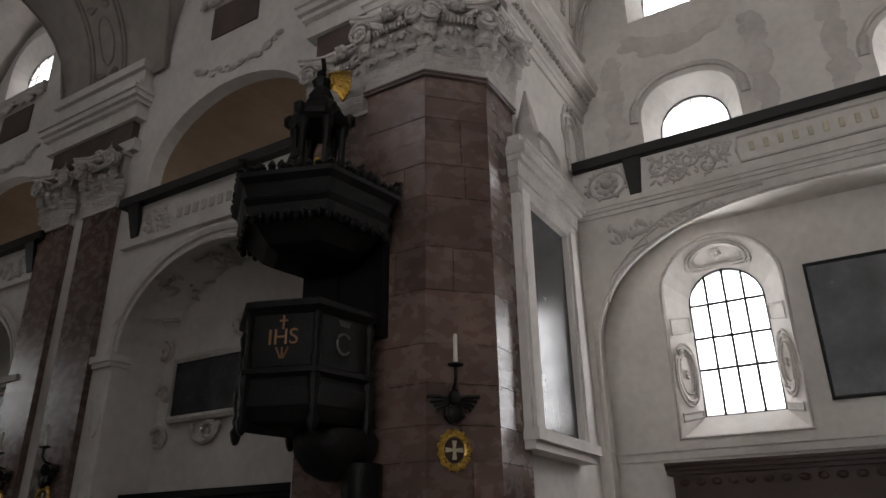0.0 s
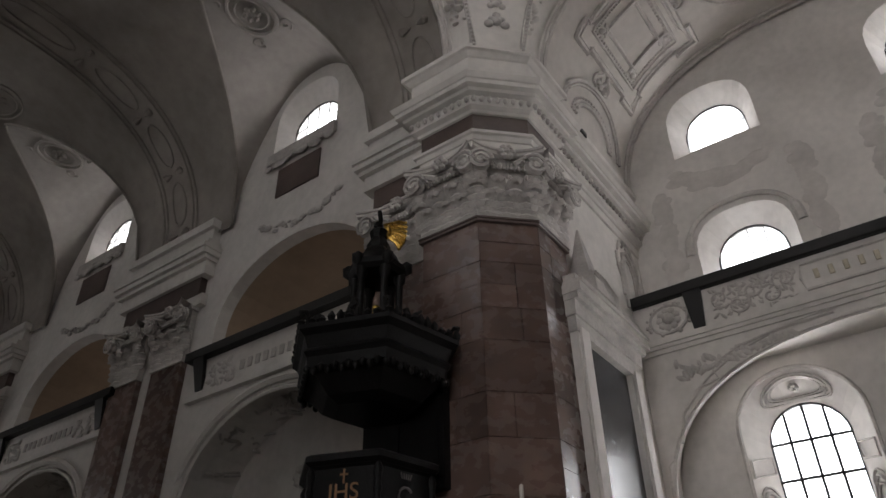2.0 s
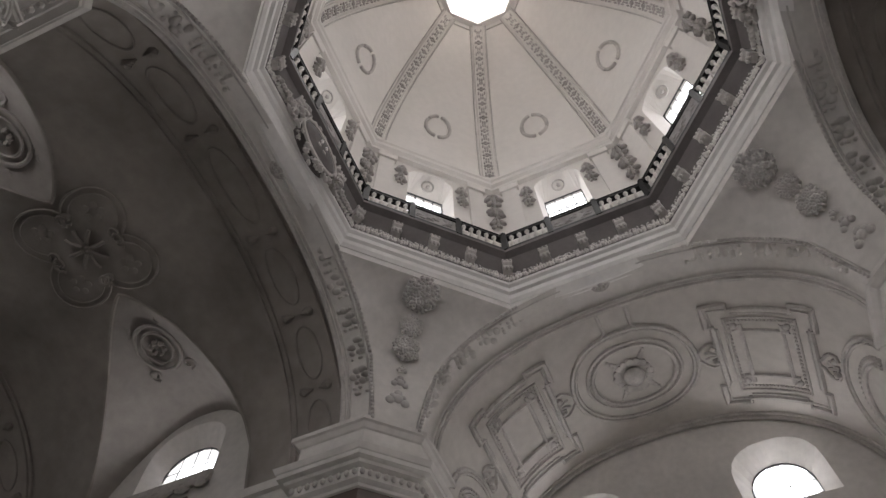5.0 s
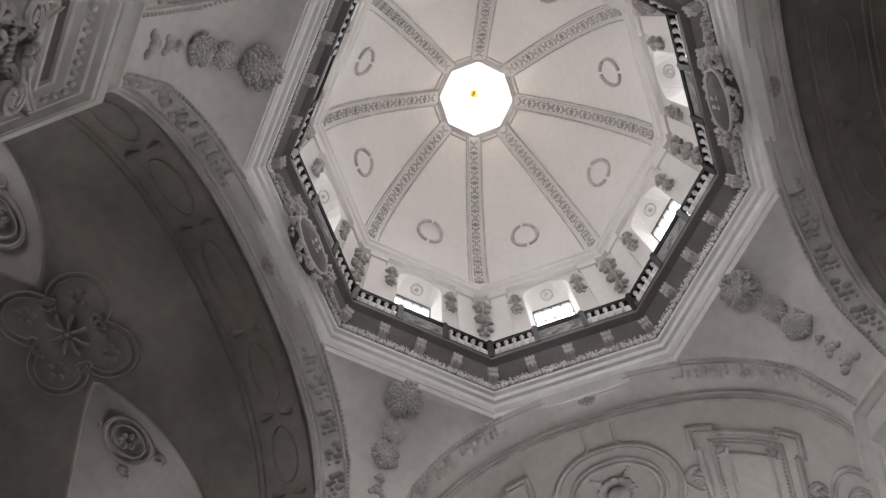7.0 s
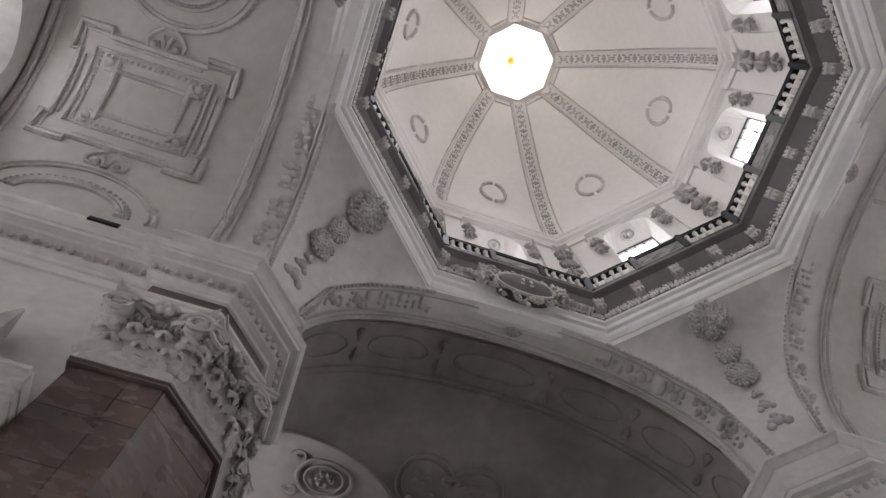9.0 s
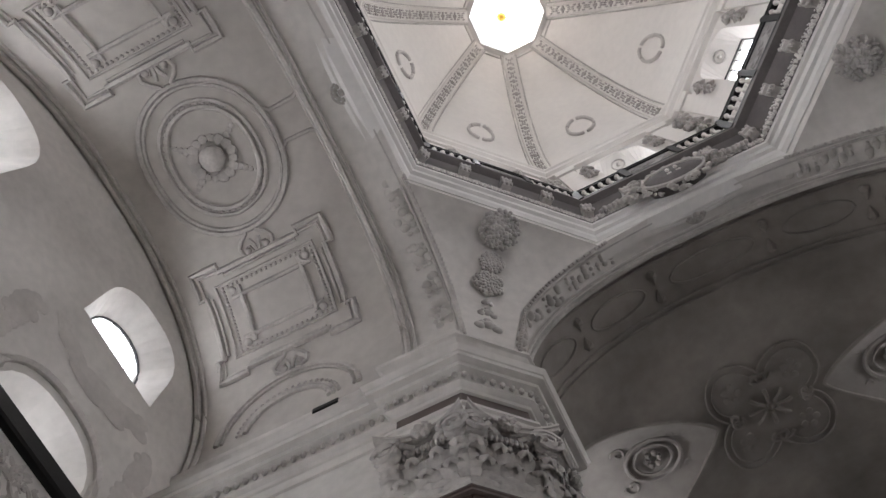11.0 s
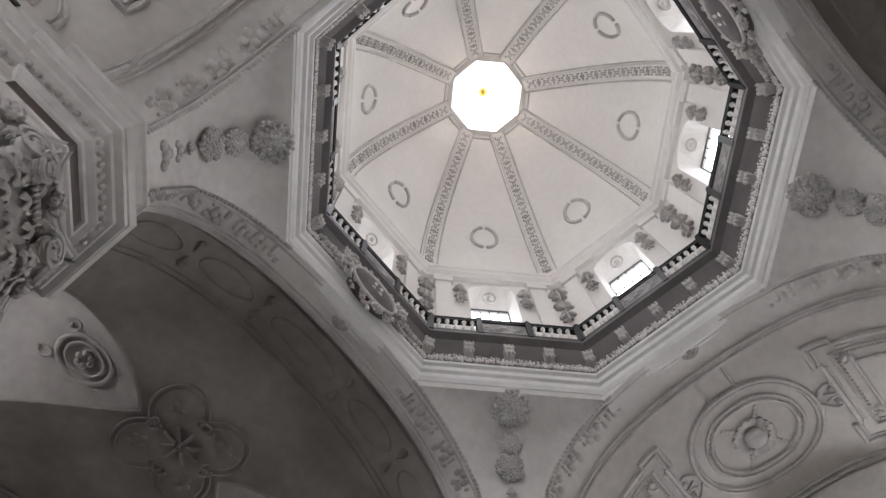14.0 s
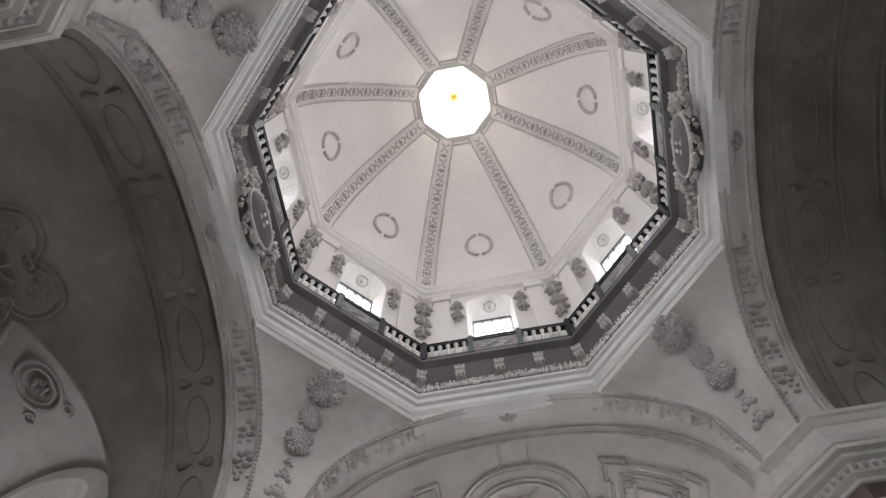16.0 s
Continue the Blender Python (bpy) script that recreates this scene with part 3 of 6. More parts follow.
ZS = [DB + (DT - DB) * i / 14 for i in range(15)]
for k in range(8):
    bm = bmesh.new()
    rows = [[dome_pt(k, v, z) for v in (-1, 0, 1)] for z in ZS]
    shell(bm, rows, lambda p, i, j: p + Vector((p.x, p.y, 0)).normalized() * 0.3 + Vector((0, 0, 0.15)))
    web = tagged(part("dome_web", bm, DOME, smooth=True), "pale plastered dome web with a moulded oval", "dome", "dome webs", "structure")
    bm = bmesh.new()
    for a0 in (0.12, math.pi + 0.12):
        tube(bm, [dome_pt(k, 0.245 * math.cos(a), 27.25 + 0.66 * math.sin(a), 0.03) for a in np.linspace(a0 + math.pi / 2, a0 + math.pi * 1.5 - 0.24, 18)], 0.075, 6, flat=0.8)
    part("oval_moulding", bm, STUCCO, web, "grey stucco oval")
    # panel border
    bm = bmesh.new()
    for s in (-1, 1):
        tube(bm, [dome_pt(k, s * (1 - 0.36 / (dome_r(z) * T8)), z, 0.01) for z in ZS], 0.028, 5)
    tube(bm, [dome_pt(k, v, DT - 0.3, 0.01) for v in np.linspace(-0.48, 0.48, 3)], 0.035, 5)
    part("panel_moulding", bm, STUCCO, web)
    # rib on the edge between this web and the next
    az = k * math.pi / 4 + math.pi / 8
    Rz = Matrix.Rotation(az, 3, "Z")
    bm = bmesh.new()
    rows = []
    for z in ZS:
        r = dome_r(z) / C8
        w = 0.24 if z < 31 else 0.2
        rows.append([Rz @ Vector((r - 0.10 + 0.02, -w, z - 0.03)), Rz @ Vector((r - 0.13, -w + 0.03, z - 0.06)), Rz @ Vector((r - 0.13, w - 0.03, z - 0.06)), Rz @ Vector((r - 0.08, w, z - 0.03))])
    loft(bm, rows)
    for s in (-1, 1):
        tube(bm, [Rz @ Vector((dome_r(z) / C8 - 0.13, s * 0.21, z - 0.06)) for z in ZS], 0.035, 5)
    rib = part("rib", bm, DOME, web)
    bm = bmesh.new()
    for i in range(33):
        z = DB + 0.45 + (DT - DB - 0.8) * i / 32
        r = dome_r(z) / C8 - 0.15
        tz = (Rz @ Vector((dome_r(z + 0.1) - dome_r(z), 0, 0.1))).normalized()
        c = Rz @ Vector((r, 0, z - 0.06))
        sd = Rz @ Vector((0, 1, 0))
        n = sd.cross(tz).normalized()
        ax = Matrix((sd, tz, n)).transposed()
        if i % 3:
            for dx in (-0.12, -0.04, 0.04, 0.12):
                blob(bm, c + ax @ Vector((dx, 0.05 * (1 if i % 3 == 1 else -1) * (1 if abs(dx) < 0.1 else -1), 0)), 0.05, ax, 1, (0.75, 2.1, 0.8))
        else:
            for dx, dy in ((-0.1, 0), (0.1, 0), (0, 0.07), (0, -0.07)):
                blob(bm, c + ax @ Vector((dx, dy, 0)), 0.065, ax, 1, (1.1, 0.9, 0.6))
    part("rib_ornament", bm, STUCCO_DK, web, "grey leaf ornament of the rib", True)

# ---- lantern ----
bm = bmesh.new()
octring(bm, [(1.5, DT - 0.12), (1.5, DT + 0.1), (1.56, DT + 0.3), (1.56, 36.0), (1.9, 36.0), (1.9, DT - 0.12)])
lan = tagged(part("lantern", bm, DOME), "white octagonal lantern bright with daylight", "lantern", kind="structure")
bm = bmesh.new()
octring(bm, [(1.5, DT - 0.12), (1.46, DT - 0.06), (1.5, DT + 0.02), (1.6, DT)])
part("lantern_moulding", bm, STUCCO, lan)
bm = bmesh.new()
for k in range(12):
    a = k * math.pi / 6
    tube(bm, [(0, 0, 35.4), (0.42 * math.cos(a), 0.42 * math.sin(a), 35.4)], 0.03, 5)
blob(bm, (0, 0, 35.4), 0.2, None, 2, (1, 1, 0.4))
tagged(part("sunburst", bm, GOLD), "small gilt sunburst in the lantern's vault", "ornament")

# ---- bright overcast sky just outside the windows ----
SKY = bpy.data.materials.new("overcast_sky_glow")
SKY.use_nodes = True
_s = SKY.node_tree.nodes["Principled BSDF"]
_s.inputs["Base Color"].default_value = (0, 0, 0, 1)
_s.inputs["Emission Color"].default_value, _s.inputs["Emission Strength"].default_value = (0.95, 0.98, 1.0, 1), 3.0


def sky_backdrop(m, w, h):
    bm = bmesh.new()
    bm.faces.new([bm.verts.new(m @ Vector(p)) for p in ((-w, -h, 0), (w, -h, 0), (w, h, 0), (-w, h, 0))])
    return tagged(part("backdrop", bm, SKY), "bright overcast sky outside a window", "sky", "window skies", "structure")


for k in range(8):
    sky_backdrop(Matrix.Rotation(k * math.pi / 4, 4, "Z") @ frame_m((6.5, 0, 22.3), (0, -1, 0), (0, 0, 1)), 1.0, 2.6)
sky_backdrop(frame_m((0, 0, 36.5), (1, 0, 0), (0, -1, 0)), 1.9, 1.9)
bm = bmesh.new()
octring(bm, [(1.8, 35.9), (2.2, 35.9), (2.2, 36.6), (1.8, 36.6)])
part("lantern_roof", bm, DOME, lan)


# ---- capitals, piers ----
def acanthus(bm, base, ax, w, h):
    """A lobed, curled leaf that stands on base; ax columns: across, up, out."""
    prof = ((0.0, 0.05, 0.75), (0.14, 0.1, 1.05), (0.24, 0.04, 0.8), (0.38, 0.12, 1.1), (0.48, 0.06, 0.8), (0.64, 0.16, 1.05), (0.74, 0.11, 0.8), (0.88, 0.24, 0.95), (1.0, 0.32, 0.8), (0.97, 0.42, 0.6), (0.84, 0.4, 0.3))
    rows = []
    for up, out, ww in prof:
        rows.append([Vector(base) + ax @ Vector((w * ww * v, h * (up - 0.12 * abs(v)), h * (out + (0.05 if v == 0 else 0.02 if abs(v) < 0.3 else -0.04)))) for v in (-0.5, -0.26, 0, 0.26, 0.5)])
    back = [[p - ax @ Vector((0, 0, 0.03)) for p in r] for r in rows]
    loft(bm, rows)
    loft(bm, back)


def scroll(bm, c, ax, r, turn=1, w=0.1):
    """A volute in the plane of ax's across and up."""
    for k in range(-1, 2, 2):
        pts = []
        for i in range(22):
            a = i / 21 * 4.2 * math.pi
            rr = r * (1 - i / 21 * 0.85)
            pts.append(Vector(c) + ax @ Vector((turn * rr * math.cos(a), rr * math.sin(a), k * w * 0.4)))
        tube(bm, pts, r * 0.17, 5)
    blob(bm, c, r * 0.32, None, 1)


def capital_faces(bm, base_pts, z0, z1, parent=None):
    """Corinthian leaf work over the faces between base points (plan, seen from the room); with a parent each leaf and volute is a piece."""
    h = z1 - z0

    def piece(name, make):
        b = bmesh.new() if parent else bm
        make(b)
        if parent:
            part(name, b, STUCCO, parent, "", True)

    for (p, q) in zip(base_pts, base_pts[1:]):
        p, q = Vector((*p, 0)), Vector((*q, 0))
        d = (q - p).normalized()
        n = Vector((d.y, -d.x, 0))
        L = (q - p).length
        ax = Matrix((d, Vector((0, 0, 1)), n)).transposed()
        k = max(3, round(L / 0.37))
        for i in range(k):
            piece("leaf", lambda b: acanthus(b, p + d * L * (i + 0.5) / k + Vector((0, 0, z0 + 0.03)), ax, L / k * 1.12, h * 0.34))
        for i in range(k + 1):
            piece("leaf", lambda b: acanthus(b, p + d * L * min(max(i / k, 0.03), 0.97) + Vector((0, 0, z0 + h * 0.16)), ax, L / k * 1.1, h * 0.42))
        rg = random.Random(3)

        def sprig(b):
            for i in range(k * 5):
                blob(b, p + d * L * (i + rg.random()) / (k * 5) + n * rg.uniform(0.1, 0.2) + Vector((0, 0, z0 + h * rg.uniform(0.55, 0.62))), rg.uniform(0.03, 0.055), ax, 1, (0.8, 1.3, 0.9))
        piece("sprig", sprig)

        def echinus(b):
            m_ = max(5, round(L / 0.11))
            for i in range(m_):
                c = p + d * L * (0.16 + 0.68 * (i + 0.5) / m_) + n * 0.17 + Vector((0, 0, z1 - 0.33))
                blob(b, c, 0.055, ax, 1, (0.8, 1.8, 1))
        piece("flute_band", echinus)
        for i, t in ((0.02, 1), (0.98, -1)):
            def volute(b):
                c = p + d * L * i + n * 0.3 + Vector((0, 0, z1 - 0.36))
                blob(b, c - n * 0.04, 0.2, ax, 2, (1, 1, 0.6))
                scroll(b, c, ax, 0.25, t, 0.16)
                tube(b, [c + Vector((0, 0, 0.24)), p + d * L * (0.5 - (0.5 - i) * 0.62) + n * 0.24 + Vector((0, 0, z1 - 0.2)), p + d * L * (0.5 - (0.5 - i) * 0.3) + n * 0.16 + Vector((0, 0, z1 - 0.27))], 0.07, 6)
                acanthus(b, c - n * 0.12 - Vector((0, 0, 0.42)), ax, 0.3, 0.36)
            piece("volute", volute)

        def abacus(b):
            m_ = 12
            rows = []
            for e, z in ((0.0, z1 - 0.13), (0.06, z1 - 0.1), (0.07, z1 - 0.04), (0.1, z1 - 0.03), (0.1, z1 + 0.02)):
                rows.append([p + d * (-0.14 + (L + 0.28) * i / m_) + n * (0.17 + e + 0.22 * (abs(2 * i / m_ - 1)) ** 2.2) + Vector((0, 0, z)) for i in range(m_ + 1)])
            rows.append([p + d * (-0.02 + (L + 0.04) * i / m_) + Vector((0, 0, z1 + 0.02)) for i in range(m_ + 1)])
            rows.append([v - Vector((0, 0, 0.15)) for v in rows[-1]])
            rows.append(rows[0])
            loft(b, rows)
        piece("abacus", abacus)

        def flower(b):
            c = p + d * L * 0.5 + n * 0.3 + Vector((0, 0, z1 - 0.08))
            blob(b, c + n * 0.03, 0.07, None, 1)
            for a in range(6):
                blob(b, c + ax @ Vector((0.11 * math.cos(a * 1.047), 0.11 * math.sin(a * 1.047), 0)), 0.08, None, 1)
        piece("flower", flower)


PLAN = [(PA, 7.0), (PA, PC), (PC, PA), (PD, PA)]      # room-side outline of the crossing pier


def grown(o):
    """The pier's room-side outline pushed o into the room."""
    k = o * (2 ** 0.5 - 1)
    return [(PA - o, 7.0 + o * 0.9), (PA - o, PC - k), (PC - k, PA - o), (PD + o * 0.9, PA - o)]


def pier_slab(bm, o, z0, z1):
    g = grown(o)
    loop = [(*p, z0) for p in g] + [(PD + max(o, 0) * 0.9, 7.0 + max(o, 0) * 0.9, z0)]
    prism(bm, loop, (0, 0, z1 - z0))


def pier_profile(bm, prof):
    """A moulded course round the pier: (outset, height) steps, one closed shell."""
    rows = []
    for o, z in prof:
        g = grown(o)
        rows.append([(*p, z) for p in g] + [(PD + max(o, 0) * 0.9, 7.0 + max(o, 0) * 0.9, z)])
    loft(bm, rows, closed=True, caps=True)


def crossing_pier():
    th = thing("crossing_pier", "red-brown marble crossing pier with a white stucco capital", "pier", "crossing piers", "structure")
    bm = bmesh.new()
    pier_slab(bm, -0.03, 0, NECK)
    part("core", bm, JOINT, th, "dark joints behind the marble slabs")
    bm = bmesh.new()
    pier_profile(bm, ((0.03, NECK - 0.11), (0.06, NECK - 0.1), (0.06, NECK - 0.06), (0.03, NECK - 0.055), (0.07, NECK - 0.03), (0.07, NECK), (0.02, NECK)))
    part("necking", bm, FRIEZE, th, "dark marble necking")
    bm = bmesh.new()
    pier_profile(bm, ((0.03, NECK), (0.03, CAPTOP - 0.45), (0.1, CAPTOP - 0.3), (0.12, CAPTOP - 0.16), (0.12, CAPTOP)))
    cap = part("capital", bm, STUCCO, th, "white Corinthian capital with leaves and volutes")
    capital_faces(None, grown(0.0), NECK, CAPTOP, cap)
    bm = bmesh.new()
    pier_profile(bm, ((0.02, CAPTOP), (0.02, 11.0), (0.05, 11.005), (0.05, 11.17), (0.08, 11.18), (0.11, 11.28), (0.16, 11.3), (0.16, 11.37), (0.02, 11.38)))
    part("architrave", bm, PLASTER, th)
    bm = bmesh.new()
    pier_slab(bm, 0.03, 11.38, 11.88)
    part("frieze", bm, FRIEZE, th, "dark brown marble frieze")
    bm = bmesh.new()
    pier_profile(bm, ((0.03, 11.88), (0.08, 11.89), (0.1, 11.95), (0.14, 11.97), (0.2, 12.0), (0.2, 12.24), (0.32, 12.27), (0.34, 12.34), (0.46, 12.35), (0.46, 12.46), (0.49, 12.47), (0.55, 12.59), (0.4, 12.64), (0.37, 12.7), (0.3, 12.74), (0.26, 12.8),
                      (0.2, 12.82), (0.2, 13.36), (0.24, 13.38), (0.32, 13.47), (0.38, 13.49), (0.38, 13.6), (0.2, 13.61), (0.2, SPR + 0.08)))
    part("cornice", bm, PLASTER, th)
    bm = bmesh.new()
    g = grown(0.24)
    for p, q in zip(g, g[1:]):
        p, q = Vector((*p, 12.12)), Vector((*q, 12.12))
        d = (q - p).normalized()
        n = Vector((d.y, -d.x, 0))
        k = round((q - p).length / 0.17)
        for i in range(k):
            blob(bm, p.lerp(q, (i + 0.5) / k), 0.075, Matrix((d, Vector((0, 0, 1)), n)).transposed(), 1, (0.75, 1.2, 0.8))
    part("egg_moulding", bm, STUCCO, th)
    return th


def marble_blocks(th):
    """Slabs in uneven courses over the pier's faces, each one a piece."""
    rg = random.Random(21)
    z = 0.0
    faces = list(zip(PLAN, PLAN[1:]))
    while z < NECK - 0.11:
        h = min(rg.choice((0.6, 0.72, 0.85, 0.5, 1.0, 0.9)), NECK - 0.1 - z)
        if NECK - 0.1 - z - h < 0.3:
            h = NECK - 0.1 - z
        for p, q in faces:
            p3, q3 = Vector((*p, z)), Vector((*q, z))
            d = (q3 - p3).normalized()
            L = (q3 - p3).length
            n = Vector((d.y, -d.x, 0))
            cuts = [0.0, L] if rg.random() < 0.35 else [0.0, L * rg.uniform(0.3, 0.7), L]
            for a, b in zip(cuts, cuts[1:]):
                hh = [(z, z + h)] if h < 0.75 or rg.random() < 0.5 else [(z, z + h / 2), (z + h / 2, z + h)]
                for z0, z1 in hh:
                    bm = bmesh.new()
                    off = rg.uniform(0.0, 0.008)
                    loop = [p3 + d * (a + 0.002), p3 + d * (b - 0.002)]
                    c = [Vector((v.x, v.y, zz)) for v, zz in ((loop[0], z0 + 0.002), (loop[1], z0 + 0.002), (loop[1], z1 - 0.002), (loop[0], z1 - 0.002))]
                    inner = sum(c, Vector()) / 4
                    front = [inner + (v - inner) * 0.992 + n * off for v in c]
                    mid = [v + n * (off - 0.012) for v in c]
                    back = [v - n * 0.03 for v in c]
                    loft(bm, [back, mid, front], closed=True, caps=True)
                    part("block", bm, MARBLE, th)
        z += h


pier = crossing_pier()
marble_blocks(pier)
for m in (MIRX, MIRY, MIRXY):
    copy_thing(pier, m)

PALEGILT = material("worn_pale_gilding", (0.62, 0.55, 0.42), 0.5, big=5, fine=20)

# ---- transepts ----
VH, VZ0, VR = 5.0, 13.3, 4.25     # vault half span, springing, rise


def vault_pt(x, s, off=0.0):
    """Point of the transept vault; s is the arc length from the crown."""
    a = math.pi / 2 - s / 4.95
    c, sn = math.cos(a), max(math.sin(a), 0.0)
    y = VH * math.copysign(abs(c) ** (2 / EXP), c)
    z = VZ0 + VR * sn ** (2 / EXP)
    n = Vector((0, y / VH, (z - VZ0) / VR)).normalized()
    return Vector((x, y, z)) - n * off


def band(bm, pts2, r, closed=True, off=0.02, step=0.25):
    """A moulding laid over the vault along a path of (x, arc length)."""
    out = []
    n = len(pts2)
    for i in range(n if closed else n - 1):
        (x0, s0), (x1, s1) = pts2[i], pts2[(i + 1) % n]
        k = max(1, int(math.hypot(x1 - x0, s1 - s0) / step))
        out += [vault_pt(x0 + (x1 - x0) * j / k, s0 + (s1 - s0) * j / k, off) for j in range(k)]
    if not closed:
        out.append(vault_pt(*pts2[-1], off))
    tube(bm, out, r, 6, closed)


def circle2(x, s, rx, rs, n=28, a0=0, a1=2 * math.pi):
    return [(x + rx * math.cos(a0 + (a1 - a0) * k / n), s + rs * math.sin(a0 + (a1 - a0) * k / n)) for k in range(n)]


def eared(x0, x1, s0, s1, e, d):
    """A rectangle with ears at its corners."""
    return [(x0 - d, s0 - d), (x0 + e, s0 - d), (x0 + e, s0), (x1 - e, s0), (x1 - e, s0 - d), (x1 + d, s0 - d), (x1 + d, s0 + e), (x1, s0 + e), (x1, s1 - e), (x1 + d, s1 - e),
            (x1 + d, s1 + d), (x1 - e, s1 + d), (x1 - e, s1), (x0 + e, s1), (x0 + e, s1 + d), (x0 - d, s1 + d), (x0 - d, s1 - e), (x0, s1 - e), (x0, s0 + e), (x0 - d, s0 + e)]


def transept_vault():
    bm = bmesh.new()
    ss = np.linspace(-7.7, 7.7, 41)
    rows = [[vault_pt(x, s) for s in ss] for x in (ARCH_X - 0.05, 8, 10, TEND + 0.2)]
    shell(bm, rows, lambda p, i, j: p + Vector((0, p.y / VH, max(p.z - VZ0, 0) / VR)) * 0.3)
    ob = tagged(part("transept_vault", bm, VAULT_T, smooth=True), "white barrel vault with framed stucco panels", "vault", "transept vaults", "structure")
    XC = 9.12
    bm = bmesh.new()
    blob(bm, (0, 0, 0), 0.048, None, 1)
    first = part("bead", bm, STUCCO, ob)
    first.location = vault_pt(XC + 1.01, 0, 0.0)

    def bead(p):
        same_mesh("bead", first, ob, Matrix.Translation(p))

    for q in range(1, 44):
        a = 2 * math.pi * q / 44
        bead(vault_pt(XC + 1.01 * math.cos(a), 0.99 * math.sin(a), 0.0))
    bm = bmesh.new()
    band(bm, circle2(XC, 0, 1.5, 1.48, 40), 0.07)
    band(bm, circle2(XC, 0, 1.4, 1.38, 40), 0.045)
    band(bm, circle2(XC, 0, 1.08, 1.06, 36), 0.05)
    band(bm, circle2(XC, 0, 0.94, 0.92, 36), 0.06)
    for s in (-0.28, 0.28):
        band(bm, [(ARCH_X + 0.08, s * 1.2), (ARCH_X + 0.25, s * 0.95), (XC - 1.62, s * 0.9), (XC - 1.45, s * 1.3)], 0.05, False)
    part("circle_moulding", bm, STUCCO, ob)
    bm = bmesh.new()
    c = vault_pt(XC, 0, 0.12)
    blob(bm, c, 0.3, None, 2, (1, 1, 0.6))
    rg = random.Random(2)
    for k in range(16):
        a = k * 6.283 / 16
        blob(bm, c + Vector((0.45 * math.cos(a), 0.45 * math.sin(a), 0.08)), rg.uniform(0.09, 0.17), None, 1, (1, 1, 0.5))
    for a in (0.6, 2.4, 3.7, 5.6):
        for q in range(4):
            blob(bm, c + Vector(((0.6 + q * 0.12) * math.cos(a), (0.6 + q * 0.12) * math.sin(a), 0.1)), 0.1 - q * 0.015, None, 1, (1, 1, 0.5))
    part("boss", bm, STUCCO, ob, "white stucco boss with leaves", True)
    for sg in (1, -1):
        bm = bmesh.new()
        s0, s1 = 2.06, 4.8
        pr = lambda x0, x1, a, b, e, d: [(x, sg * s) for x, s in eared(x0, x1, a, b, e, d)]
        band(bm, pr(7.74, 10.74, s0, s1, 0.5, 0.16), 0.075)
        band(bm, pr(7.86, 10.62, s0 + 0.12, s1 - 0.12, 0.46, 0.14), 0.035)
        band(bm, pr(8.0, 10.45, s0 + 0.32, s1 - 0.42, 0.3, 0.0), 0.035)
        # inner frame with hollowed corners
        x0, x1, a0, a1, e = 8.2, 10.16, s0 + 0.52, s1 - 0.64, 0.22
        inner = []
        for cx_, cs_, f0 in ((x0, a0, 0.5), (x0, a1, 0.0), (x1, a1, -0.5), (x1, a0, -1.0)):
            inner += [(cx_ + e * math.cos((f0 - 0.5 * q / 5) * math.pi), sg * (cs_ + e * math.sin((f0 - 0.5 * q / 5) * math.pi))) for q in range(6)]
        band(bm, inner, 0.06)
        part("panel_frame", bm, STUCCO, ob)
        for xx, sv in ((x0 + 0.05, a0 + 0.05), (x1 - 0.05, a0 + 0.05), (x0 + 0.05, a1 - 0.05), (x1 - 0.05, a1 - 0.05)):
            bm = bmesh.new()
            blob(bm, vault_pt(xx, sg * sv, 0.03), 0.1, None, 2, (1, 1, 0.6))
            part("corner_rose", bm, STUCCO, ob, smooth=True)
        for kk in range(72):
            tt = kk / 18
            sd, fr = int(tt), tt - int(tt)
            b0, b1, c0, c1 = 8.1, 10.32, s0 + 0.42, s1 - 0.53
            xx, sv = ((b0 + (b1 - b0) * fr, c0), (b1, c0 + (c1 - c0) * fr), (b1 - (b1 - b0) * fr, c1), (b0, c1 - (c1 - c0) * fr))[sd]
            bead(vault_pt(xx, sg * sv, 0.0))
        bm = bmesh.new()
        for xx, sc, up in ((XC + 0.05, 1.75, 1), (XC + 0.12, 5.15, 1)):
            for t in (-1, 1):
                band(bm, [(xx + t * u_, sg * (sc + v_)) for u_, v_ in ((0.1, -0.32), (0.14, -0.2), (0.3, -0.08), (0.4, 0.08), (0.36, 0.24), (0.22, 0.3), (0.13, 0.22), (0.16, 0.12), (0.24, 0.13))], 0.05, False, step=0.08)
                band(bm, [(xx + t * u_, sg * (sc + v_)) for u_, v_ in ((0.02, 0.3), (0.05, 0.1), (0.12, -0.05))], 0.05, False, step=0.1)
                blob(bm, vault_pt(xx + t * 0.22, sg * (sc + 0.2), 0.04), 0.09, None, 2)
        part("scroll", bm, STUCCO, ob, smooth=True)
        bm = bmesh.new()
        for rx_, rs_, w in ((1.58, 1.38, 0.06), (1.46, 1.27, 0.035), (1.02, 0.8, 0.035), (0.92, 0.7, 0.055)):
            band(bm, [(9.33 + rx_ * math.cos(a), sg * (6.95 - rs_ * math.sin(a))) for a in np.linspace(0, math.pi, 22)], w, False)
        for q in range(24):
            a = math.pi * (q + 0.5) / 24
            bead(vault_pt(9.33 + 1.12 * math.cos(a), sg * (6.95 - 0.9 * math.sin(a)), 0.0))
        part("half_circle_moulding", bm, STUCCO, ob)
    bm = bmesh.new()
